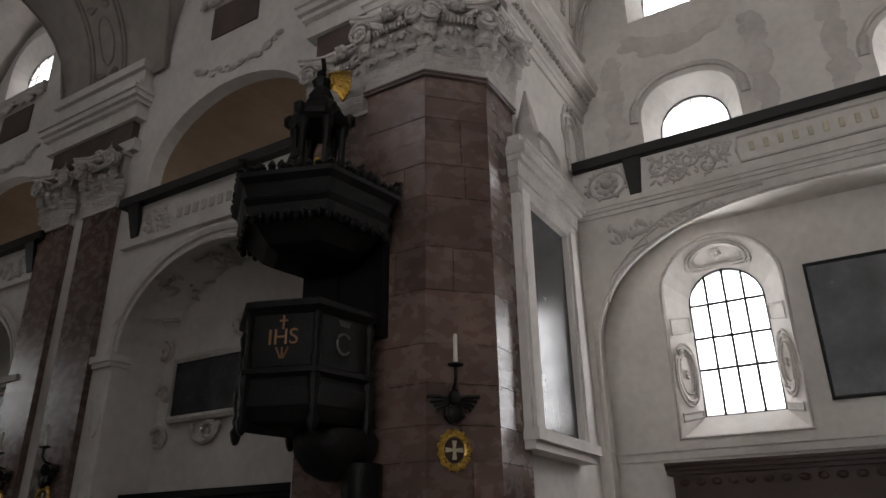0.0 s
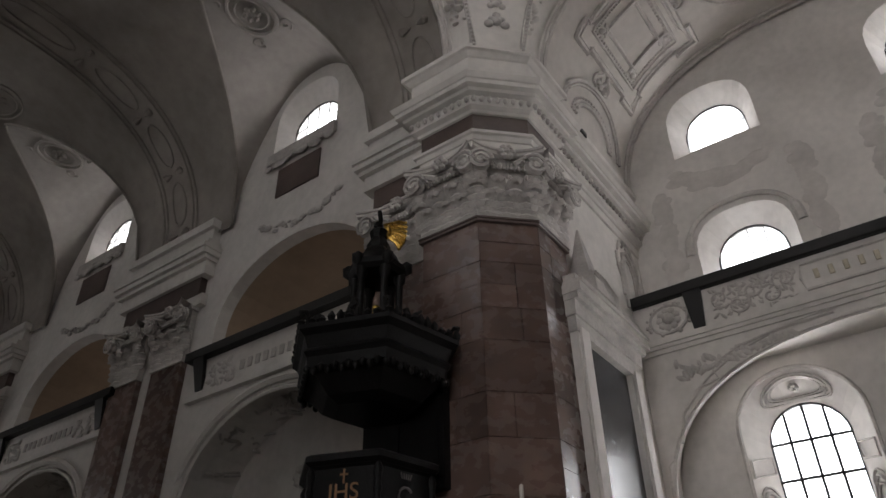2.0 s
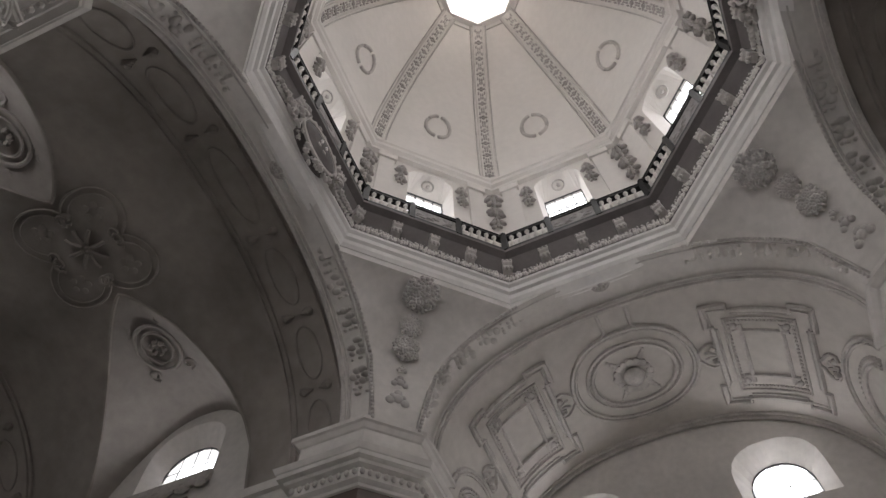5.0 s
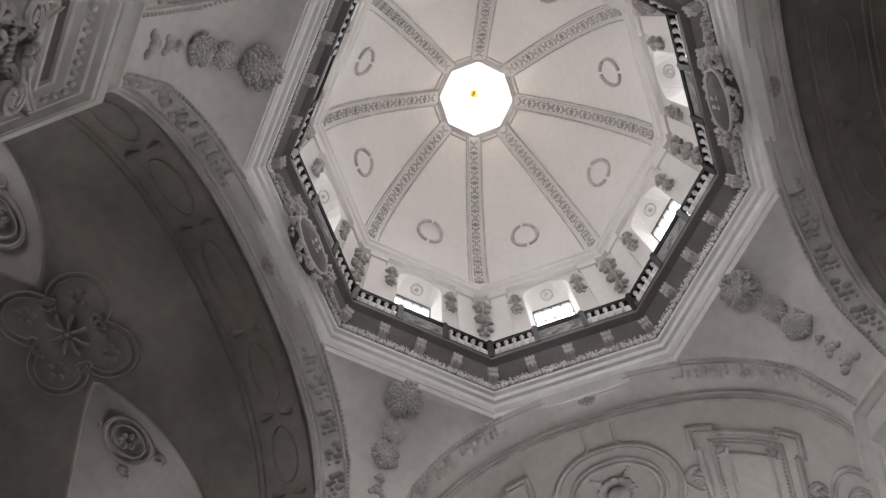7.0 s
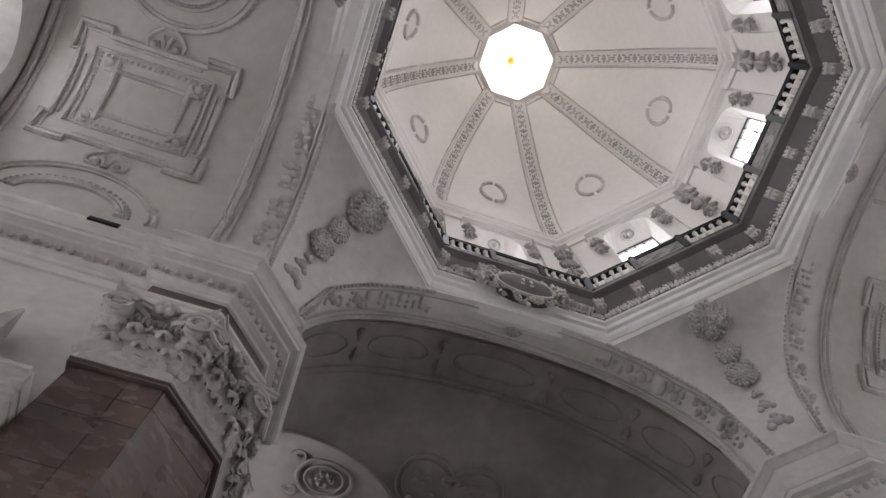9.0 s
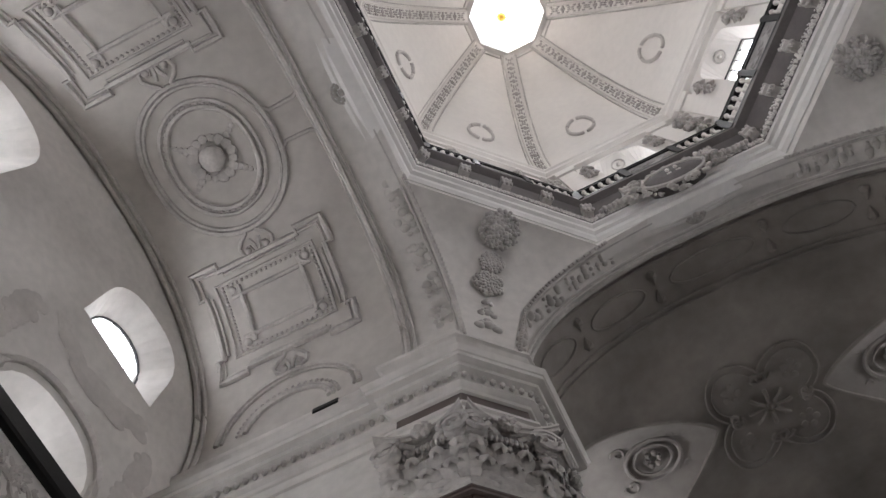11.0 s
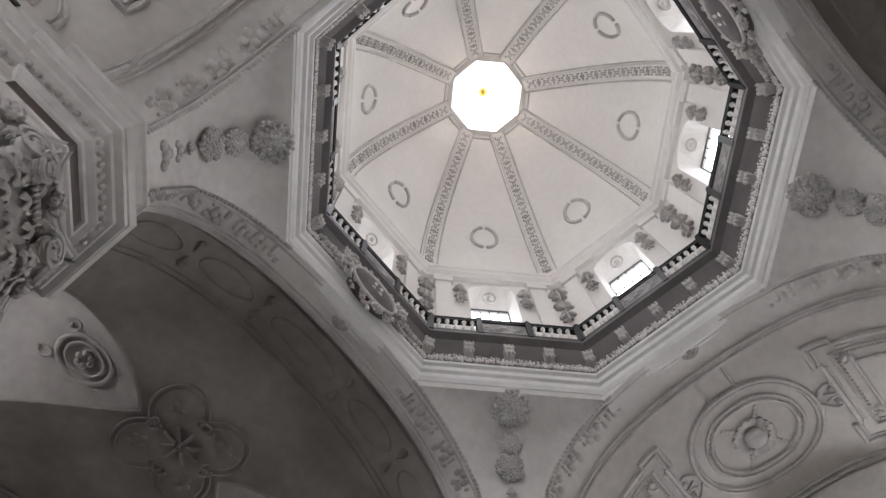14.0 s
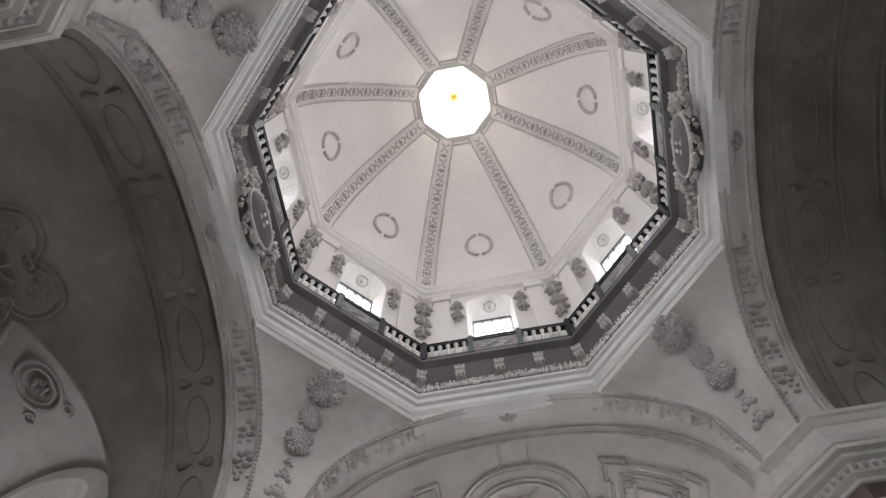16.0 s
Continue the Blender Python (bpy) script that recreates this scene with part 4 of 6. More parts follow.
    for x, r in ((TEND - 0.12, 0.08), (TEND - 0.28, 0.05), (ARCH_X + 0.12, 0.05)):
        band(bm, [(x, -7.6), (x, 7.6)], r, False)
    part("edge_moulding", bm, STUCCO, ob)
    return ob


vault = transept_vault()
copy_thing(vault, MIRX)


def transept_side(sy):
    """Side wall of the transept with its cornice, +x side."""
    th = thing("transept_wall", "white transept side wall under a dentilled cornice", "wall", "transept side walls", "structure")
    bm = bmesh.new()
    box(bm, PD - 0.05, TEND + 0.3, sy * TW, sy * (TW + 0.5), 0, 13.9)
    part("wall", bm, PLASTER, th)
    bm = bmesh.new()
    prof = ((0.0, 11.64), (0.05, 11.65), (0.06, 11.86), (0.1, 11.88), (0.12, 11.95), (0.2, 11.99), (0.2, 12.23), (0.32, 12.25), (0.34, 12.33), (0.46, 12.34), (0.46, 12.45), (0.49, 12.47), (0.54, 12.57), (0.42, 12.62), (0.38, 12.7), (0.3, 12.73), (0.28, 12.79), (0.2, 12.82), (0.2, 13.36), (0.28, 13.45), (0.3, 13.55), (0.14, 13.57), (0.12, 13.72), (0.0, 13.73))
    rows = [[(x, sy * (TW - o), z - 0.006) for o, z in prof] + [(x, sy * (TW + 0.2), prof[-1][1]), (x, sy * (TW + 0.2), prof[0][1])] for x in (PD, TEND)]
    loft(bm, rows, closed=True, caps=True)
    co = part("cornice", bm, PLASTER, th)
    bm = bmesh.new()
    for i in range(26):
        blob(bm, (PD + 0.1 + i * 0.18, sy * (TW - 0.24), 12.11), 0.075, None, 1, (0.75, 0.8, 1.2))
    part("egg_moulding", bm, STUCCO, co)
    bm = bmesh.new()
    box(bm, 8.08, 8.6, min(sy * (TW - 0.32), sy * TW), max(sy * (TW - 0.32), sy * TW), 13.45, 13.58)
    part("vent_slot", bm, IRON, th, "narrow dark vent slot")
    # stucco niche frame beside the gallery
    bm = bmesh.new()
    y = sy * (TW - 0.02)
    tube(bm, [(10.25 + x, y, 0.3 + z) for x, z in ((0, 9.3), (0, 10.5), (0.14, 10.85), (0.4, 11.0), (0.66, 10.85), (0.8, 10.5), (0.8, 9.3))], 0.05, 6)
    tube(bm, [(10.25 + x, y, 0.3 + z) for x, z in ((0.13, 9.3), (0.13, 10.45), (0.25, 10.7), (0.4, 10.78), (0.55, 10.7), (0.67, 10.45), (0.67, 9.3))], 0.03, 6)
    for t in (0, 1):
        fx = lambda x: 10.65 + (x if t else -x)
        tube(bm, [(fx(x), y, 0.3 + z) for x, z in ((0.52, 9.6), (0.5, 10.1), (0.62, 10.35), (0.6, 10.75), (0.45, 10.95), (0.3, 11.2), (0.12, 11.3), (0.08, 11.18), (0.18, 11.1))], 0.045, 6)
    part("niche_moulding", bm, STUCCO, th)
    return th


def end_wall():
    th = thing("transept_end_wall", "white transept end wall with three rows of arched windows", "wall", "transept end walls", "structure")
    m = frame_m((TEND, 0, 0), (0, -1, 0), (0, 0, 1))
    holes, backs = [], []
    for c in (-2.5, 2.5):
        holes.append(arched(c - 1.2, c + 1.2, 3.6, 6.7, 7.82))
        backs.append(arched(c - 0.79, c + 0.79, 4.08, 6.5, 7.26))
        holes.append(arched(c - 1.13, c + 1.13, 9.3, 11.2, 12.15, ex=2.4))
        backs.append(arched(c - 0.82, c + 0.82, 9.6, 11.0, 11.84))
        holes.append(arched(c - 1.12, c + 1.12, 14.22, 15.25, 16.3, ex=2.4))
        backs.append(arched(c - 0.8, c + 0.8, 14.68, 15.12, 15.92))
    bm = bmesh.new()
    plate(bm, [(-5.3, 0), (5.3, 0), (5.3, 18), (-5.3, 18)], holes, m, 0.35)
    for h, b in zip(holes, backs):
        splay(bm, h, b, m, 0.55)
    part("wall", bm, PLASTER, th)
    # mouldings round the low windows, on reveal and face
    for c in (-2.5, 2.5):
        bm = bmesh.new()
        f = arched(c - 1.23, c + 1.23, 3.6, 6.7, 7.86, 20)
        tube(bm, [m @ Vector((u, v, 0.02)) for u, v in f[1:] + f[:1]], 0.05, 6, True)
        part("window_moulding", bm, STUCCO, th)
        for cc in (-1, 1):
            bm = bmesh.new()
            rev = lambda q, v: m @ Vector((c + cc * (1.2 - 0.42 * q) - cc * 0.012, v, -0.55 * q + 0.01))
            for rad, w in ((1.0, 0.03), (0.84, 0.045), (0.62, 0.025)):
                tube(bm, [rev(0.5 + 0.42 * rad * math.cos(a), 4.95 + 0.68 * rad * math.sin(a)) for a in np.linspace(0, 6.283, 26)[:-1]], w, 5, True)
            p = rev(0.5, 4.95)
            for a in range(6):
                blob(bm, p + Vector((0.05 * math.cos(a * 1.047), 0, 0.07 * math.sin(a * 1.047))), 0.045, None, 1)
            part("reveal_medallion", bm, STUCCO, th, "oval stucco medallion in the window reveal")
            bm = bmesh.new()
            for v0, v1 in ((3.95, 4.1), (5.8, 6.15)):
                tube(bm, [rev(q, v) for q, v in ((0.12, v0), (0.88, v0 + 0.12), (0.88, v1 + 0.1), (0.12, v1))], 0.025, 5, True)
            part("reveal_panel", bm, STUCCO, th)
        bm = bmesh.new()
        def crown(th_, q):
            o = Vector((1.2 * math.cos(th_), 6.7 + 1.12 * math.sin(th_), 0))
            i = Vector((0.79 * math.cos(th_), 6.5 + 0.76 * math.sin(th_), -0.55))
            pp = o.lerp(i, q)
            return m @ (Vector((c, 0, 0)) + pp + Vector((0, -0.015, 0)))
        for rad, w in ((1.0, 0.03), (0.84, 0.045), (0.7, 0.025)):
            tube(bm, [crown(math.pi / 2 + 0.75 * rad * math.cos(a), 0.5 + 0.4 * rad * math.sin(a)) for a in np.linspace(0, 6.283, 30)[:-1]], w, 5, True)
        for a in range(7):
            blob(bm, crown(math.pi / 2 + 0.06 * math.cos(a), 0.5 + 0.08 * math.sin(a)), 0.06, None, 1)
        part("reveal_medallion", bm, STUCCO, th, "stucco cartouche in the window's head")
        # faded stucco swags between the window rows
        rg = random.Random(int(c * 10))
        bm = bmesh.new()
        for k in range(46):
            t = rg.uniform(-1, 1)
            blob(bm, m @ Vector((c + t * 1.3, 13.2 + 0.45 - 0.5 * (1 - t * t) + rg.uniform(-.16, .16), 0.01)), rg.uniform(0.12, 0.28), None, 2, (0.06, 1.3, 0.7))
        part("swag", bm, FADED, th, "faded stucco swag", True)
        for t in (-1, 1):
            bm = bmesh.new()
            for k in range(16):
                zz = 13.2 - 0.17 * k
                blob(bm, m @ Vector((c + t * (1.72 + 0.04 * math.sin(k)), zz, 0.01)), (0.14 + 0.13 * abs(math.sin(k * 0.63))), None, 2, (0.07, 1.0, 1.0))
                blob(bm, m @ Vector((c + t * (1.72 + rg.uniform(-.2, .2)), zz, 0.01)), rg.uniform(0.08, 0.16), None, 2, (0.1, 1.0, 1.0))
            part("drop_ornament", bm, FADED, th, "faded grey stucco drop beside the window", True)
        bm = bmesh.new()
        f = arched(c - 1.3, c + 1.3, 9.3, 11.2, 12.36, 20, ex=2.4)[2:]
        tube(bm, [m @ Vector((u, v, 0.01)) for u, v in f], 0.12, 6, flat=0.5)
        part("window_moulding", bm, STUCCO, th)
    return th


def end_windows():
    out = []
    m = frame_m((TEND + 0.57, 0, 0), (0, -1, 0), (0, 0, 1))
    for c in (-2.5, 2.5):
        th = thing("arched_window", "tall arched leaded window in a deep white reveal", "window", "transept windows", "structure")
        o = arched(c - 0.79, c + 0.79, 4.08, 6.5, 7.26)
        glazing(th, o, m, (c - 0.39, c, c + 0.39), (5.06, 5.75, 6.5), 0.034)
        out.append(th)
        th = thing("gallery_window", "arched leaded window above the gallery", "window", "transept gallery windows", "structure")
        glazing(th, arched(c - 0.82, c + 0.82, 9.6, 11.0, 11.84), m, (c - 0.38, c, c + 0.38), (10.1, 10.7), 0.015)
        out.append(th)
        th = thing("lunette_window", "half-round leaded window high under the vault", "window", "transept high windows", "structure")
        glazing(th, arched(c - 0.8, c + 0.8, 14.68, 15.12, 15.92), m, (c - 0.42, c - 0.14, c + 0.14, c + 0.42), (15.12,), 0.013)
        out.append(th)
        for z, w, h in ((5.4, 1.3, 2.2), (10.8, 1.3, 1.9), (15.5, 1.4, 1.7)):
            out.append(sky_backdrop(frame_m((TEND + 0.95, -c, z), (0, -1, 0), (0, 0, 1)), w, h))
    return out


BX = 10.5       # gallery front


def gallery():
    """The gallery across the transept's end, on a low broad arch."""
    th = thing("transept_gallery", "white stucco gallery front on a broad arch with a black rail", "gallery", "transept galleries", "structure", (0, 0, 0.1))
    m = frame_m((BX, 0, 0), (0, -1, 0), (0, 0, 1))
    bm = bmesh.new()
    hw = 4.9
    arch = [(hw * math.copysign(abs(math.cos(a)) ** (2 / 2.6), math.cos(a)), 5.2 + 2.82 * math.sin(a) ** (2 / 2.2)) for a in np.linspace(math.pi, 0, 25)]
    plate(bm, [(-TW, 0), (-hw, 0)] + arch + [(hw, 0), (TW, 0), (TW, 8.45), (-TW, 8.45)], [], m, 0.07)
    part("arch_front", bm, PLASTER, th)
    bm = bmesh.new()
    rows = [[m @ Vector((u * (1 + q * 0.05), v + q * 0.45, -0.06 - 1.1 * q ** 1.3)) for u, v in arch] for q in (0, 0.12, 0.3, 0.55, 0.8, 1.0)]
    loft(bm, rows)
    box(bm, BX + 0.25, TEND + 0.02, -TW, TW, 8.1, 8.4)
    part("soffit", bm, PLASTER, th)
    bm = bmesh.new()
    for z0, z1, o in ((8.28, 8.38, 0.05), (8.38, 8.46, 0.1), (8.46, 8.56, 0.14), (8.56, 8.62, 0.08)):
        box(bm, BX - o, BX + 0.1, -TW, TW, z0, z1)
    part("lower_moulding", bm, PLASTER, th)
    bm = bmesh.new()
    box(bm, BX - 0.02, BX + 0.2, -TW, TW, 8.6, 9.5)
    par = part("parapet", bm, PLASTER, th)
    bm = bmesh.new()
    box(bm, BX - 0.16, BX + 0.3, -TW, TW, 9.5, 9.78, bevel=0.03)
    part("rail", bm, RAIL, th, "black gallery rail")
    for y in (-3.72, 3.72):
        bm = bmesh.new()
        prism(bm, [(BX - 0.14, y - 0.2, 9.52), (BX - 0.14, y + 0.2, 9.52), (BX - 0.07, y + 0.12, 8.62), (BX - 0.07, y - 0.12, 8.62)], (0.1, 0, 0))
        part("bracket", bm, RAIL, th, "black tapered bracket under the rail")
    rg = random.Random(17)
    for s in (-1, 1):
        bm = bmesh.new()
        for k in range(9):
            a = k * 6.283 / 9
            blob(bm, (BX - 0.04, s * 4.35 + 0.2 * math.cos(a), 9.05 + 0.2 * math.sin(a)), 0.1, None, 1, (0.6, 1, 1))
        blob(bm, (BX - 0.06, s * 4.35, 9.05), 0.14, None, 2)
        tube(bm, [(BX - 0.03, s * 4.35 + 0.42 * math.cos(a), 9.05 + 0.33 * math.sin(a)) for a in np.linspace(0, 6.283, 20)[:-1]], 0.04, 5, True)
        for k in range(20):
            a = rg.uniform(0, 6.283)
            blob(bm, (BX - 0.02, s * 4.35 + 0.5 * math.cos(a), 9.05 + 0.36 * math.sin(a)), rg.uniform(0.03, 0.07), None, 1)
        part("rose_panel", bm, STUCCO, par, "stucco rose in a square panel", True)
        bm = bmesh.new()
        for k in range(5):
            yc, zc = s * (1.85 + 0.33 * k), 9.05 + 0.12 * (-1) ** k
            tube(bm, [(BX - 0.03, yc + 0.24 * (1 - a / 8.5) * math.cos(a + k), zc + 0.24 * (1 - a / 8.5) * math.sin(a + k)) for a in np.linspace(0, 7.2, 20)], 0.03, 5)
        for k in range(150):
            t = rg.random()
            y = s * (1.65 + 1.7 * t)
            blob(bm, (BX - 0.02, y, 9.05 + rg.uniform(-0.36, 0.36)), rg.uniform(0.025, 0.065), Matrix.Rotation(rg.uniform(0, 3), 3, "X"), 1, (0.5, 1.6, 0.7))
        part("scrollwork", bm, STUCCO, par, "stucco foliage scrolls", True)
        # flat foliage under the moulding and border of the arch
        bm = bmesh.new()
        for k in range(46):
            t = k / 45
            blob(bm, (BX - 0.01, s * (4.4 - 2.4 * t), 7.98 - 0.35 * (1 - t) * abs(math.sin(k * 1.7))), 0.06 + 0.05 * rg.random(), Matrix.Rotation(rg.uniform(0, 3), 3, "X"), 1, (0.35, 1.5, 0.7))
        part("spandrel_foliage", bm, STUCCO, th, smooth=True)
    bm = bmesh.new()
    tube(bm, [m @ Vector((u * 1.008, v + 0.05, 0.0)) for u, v in arch], 0.03, 6)
    tube(bm, [m @ Vector((u, v + 0.3, 0.0)) for u, v in arch[4:-4]], 0.03, 6)
    for sg in (-1, 1):
        tube(bm, [m @ Vector((sg * u, v, 0.0)) for u, v in ((4.6, 6.3), (4.45, 6.9), (4.0, 7.35), (3.6, 7.45), (3.7, 7.7), (3.1, 8.0), (2.2, 8.15), (1.2, 8.2))], 0.04, 6)
        tube(bm, [m @ Vector((sg * u, v, 0.0)) for u, v in ((4.85, 3.2), (4.98, 3.3), (4.98, 5.9), (4.85, 6.0))], 0.03, 6)
    part("arch_moulding", bm, STUCCO, th)
    # framed name panel with letters that are plain bars
    bm = bmesh.new()
    tube(bm, [(BX - 0.03, y, z) for y, z in ((-1.5, 8.78), (1.5, 8.78), (1.55, 9.05), (1.5, 9.36), (-1.5, 9.36), (-1.55, 9.05))], 0.035, 5, True)
    part("name_frame", bm, STUCCO, par)
    for k, y in enumerate(np.linspace(1.25, -1.25, 10)):
        bm = bmesh.new()
        box(bm, BX - 0.045, BX - 0.02, y - 0.05, y + 0.05, 8.97, 9.19, bevel=0.01)
        part("letter_bar", bm, PALEGILT, par, "gilt bar in place of a letter")
    return th


def altar_frame(sy):
    th = thing("wall_painting", "tall dark painting in a white stone frame with a heavy cornice", "painting", "transept side paintings", at=(-0.4, 0, 0))
    f = TW - 0.3
    Y = lambda o: (sy * (TW + 0.02), sy * (f - o))
    def bx(bm, x0, x1, o, z0, z1):
        a, b = sorted(Y(o))
        box(bm, x0, x1, a, b, z0, z1)
    bm = bmesh.new()
    bx(bm, 7.55, 9.3, -0.12, 3.3, 7.5)
    part("canvas", bm, CANVAS, th, "dark glossy varnished canvas")
    for x0, x1 in ((6.98, 7.45), (9.3, 9.77)):
        bm = bmesh.new()
        bx(bm, x0, x1, 0, 3.2, 7.6)
        bx(bm, x0 + 0.08, x1 - 0.08, 0.05, 3.2, 7.5)
        part("jamb", bm, PLASTER, th)
    bm = bmesh.new()
    for x0, x1, o, z0, z1 in ((6.95, 9.8, 0.02, 7.4, 7.7), (6.9, 9.85, 0.06, 7.7, 8.0), (6.88, 9.95, 0.14, 8.0, 8.12), (6.86, 10.0, 0.22, 8.12, 8.3), (6.9, 9.97, 0.26, 8.3, 8.38)):
        bx(bm, x0, x1, o, z0, z1)
    part("cornice", bm, STUCCO, th)
    bm = bmesh.new()
    for x0, x1, o, z0, z1 in ((6.95, 9.8, 0.12, 3.12, 3.3), (6.98, 9.78, 0.04, 2.98, 3.12)):
        bx(bm, x0, x1, o, z0, z1)
    part("sill", bm, PLASTER, th)
    bm = bmesh.new()
    bx(bm, 6.95, 7.4, 0.1, 8.38, 8.55)
    part("top_block", bm, STUCCO, th)
    bm = bmesh.new()
    loft(bm, [[(x, y, z) for x, y in ((9.2 + o, Y(0.1)[0]), (9.95 - o, Y(0.1)[0]), (9.95 - o, Y(0.1 - o)[1]), (9.2 + o, Y(0.1 - o)[1]))] for z, o in ((8.38, 0), (8.7, 0), (8.7, 0.1), (8.9, 0.1))], closed=True, caps=True)
    part("top_block", bm, STUCCO, th)
    bm = bmesh.new()
    a = Vector((7.85, sy * (f + 0.1), 8.38))
    loft(bm, [[a + Vector((x * w, y * w, z)) for x, y in ((-1, -1), (1, -1), (1, 1), (-1, 1))] for z, w in ((0, 0.4), (0.3, 0.38), (0.31, 0.3), (0.5, 0.3), (0.52, 0.22), (1.7, 0.02))], closed=True, caps=True)
    for k in range(5):
        tube(bm, [a + Vector((-0.2 + 0.1 * k, -sy * 0.3, 0.5)), a + Vector((0.15 + 0.1 * k, -sy * 0.36, 0.22)), a + Vector((0.2 + 0.12 * k, -sy * 0.3, 0.02))], 0.06, 6)
    part("finial", bm, STUCCO_DK, th, "grey stucco obelisk with drapery")
    return th


things_e = [transept_side(1), transept_side(-1), end_wall(), gallery(), altar_frame(1), altar_frame(-1), *end_windows()]
# painting between the low windows and dark panelling below
pt = thing("dark_painting", "large dark painting between the transept windows", "painting", "transept end paintings")
bm = bmesh.new()
box(bm, TEND - 0.06, TEND - 0.02, -0.8, 0.8, 4.13, 6.75)
part("canvas", bm, CANVAS, pt)
for y0, y1, z0, z1 in ((-0.86, -0.8, 4.07, 6.81), (0.8, 0.86, 4.07, 6.81), (-0.8, 0.8, 4.07, 4.13), (-0.8, 0.8, 6.75, 6.81)):
    bm = bmesh.new()
    box(bm, TEND - 0.09, TEND - 0.01, y0, y1, z0, z1)
    part("frame_bar", bm, BLACK, pt)
pn = thing("panelling", "dark red-brown wooden panelling under the window", "panelling", "transept panelling")
bm = bmesh.new()
box(bm, TEND - 0.25, TEND - 0.004, -3.95, 3.95, 0, 2.88)
part("body", bm, WOOD, pn)
bm = bmesh.new()
for z0, z1, o in ((2.88, 2.96, 0.32), (2.96, 3.04, 0.4), (3.04, 3.1, 0.46)):
    box(bm, TEND - o, TEND - 0.004, -4.05, 4.05, z0, z1)
part("cornice", bm, WOOD, pn)
bm = bmesh.new()
blob(bm, (0, 0, 0), 0.1, None, 2, (0.3, 1, 0.7))
carved = part("carving", bm, WOOD, pn, smooth=True)
carved.location = (TEND - 0.27, -3.7, 2.73)
for k in range(1, 25):
    same_mesh("carving", carved, pn, Matrix.Translation((TEND - 0.27, -3.7 + k * 0.31, 2.73)))
bm = bmesh.new()
box(bm, TEND - 0.05, TEND + 0.01, -TW, TW, 3.2, 3.36)
box(bm, TEND - 0.09, TEND + 0.01, -TW, TW, 3.36, 3.42)
tagged(part("trim", bm, PLASTER), "white moulding under the transept windows", "trim", kind="structure")
for o in things_e + [pt]:
    copy_thing(o, MIRX)

# ---- nave and choir vaults ----
NVH, NVZ, NVR = 5.5, 13.0, 4.6


def nave_pt(u, y, off=0.0):
    """Point of the nave vault; u from -1 to 1 across."""
    a = math.pi / 2 * (1 - u)
    c, sn = math.cos(a), math.sin(a)
    x, z = NVH * math.copysign(abs(c) ** (2 / EXP), c), NVZ + NVR * abs(sn) ** (2 / EXP)
    n = Vector((x / NVH, 0, (z - NVZ) / NVR)).normalized()
    return Vector((x, y, z)) - n * off


BAYS = (11.4, 20.7)


def lunette_x(t):
    """How near the vault's middle a lunette reaches at t (0 its middle, 1 its foot)."""
    return 1.4 + 4.1 * min(1.0, abs(t)) ** 1.333


def vault_u(x):
    return 1 - 2 / math.pi * math.acos(min(1.0, (x / NVH)) ** (EXP / 2))


LH = 2.5


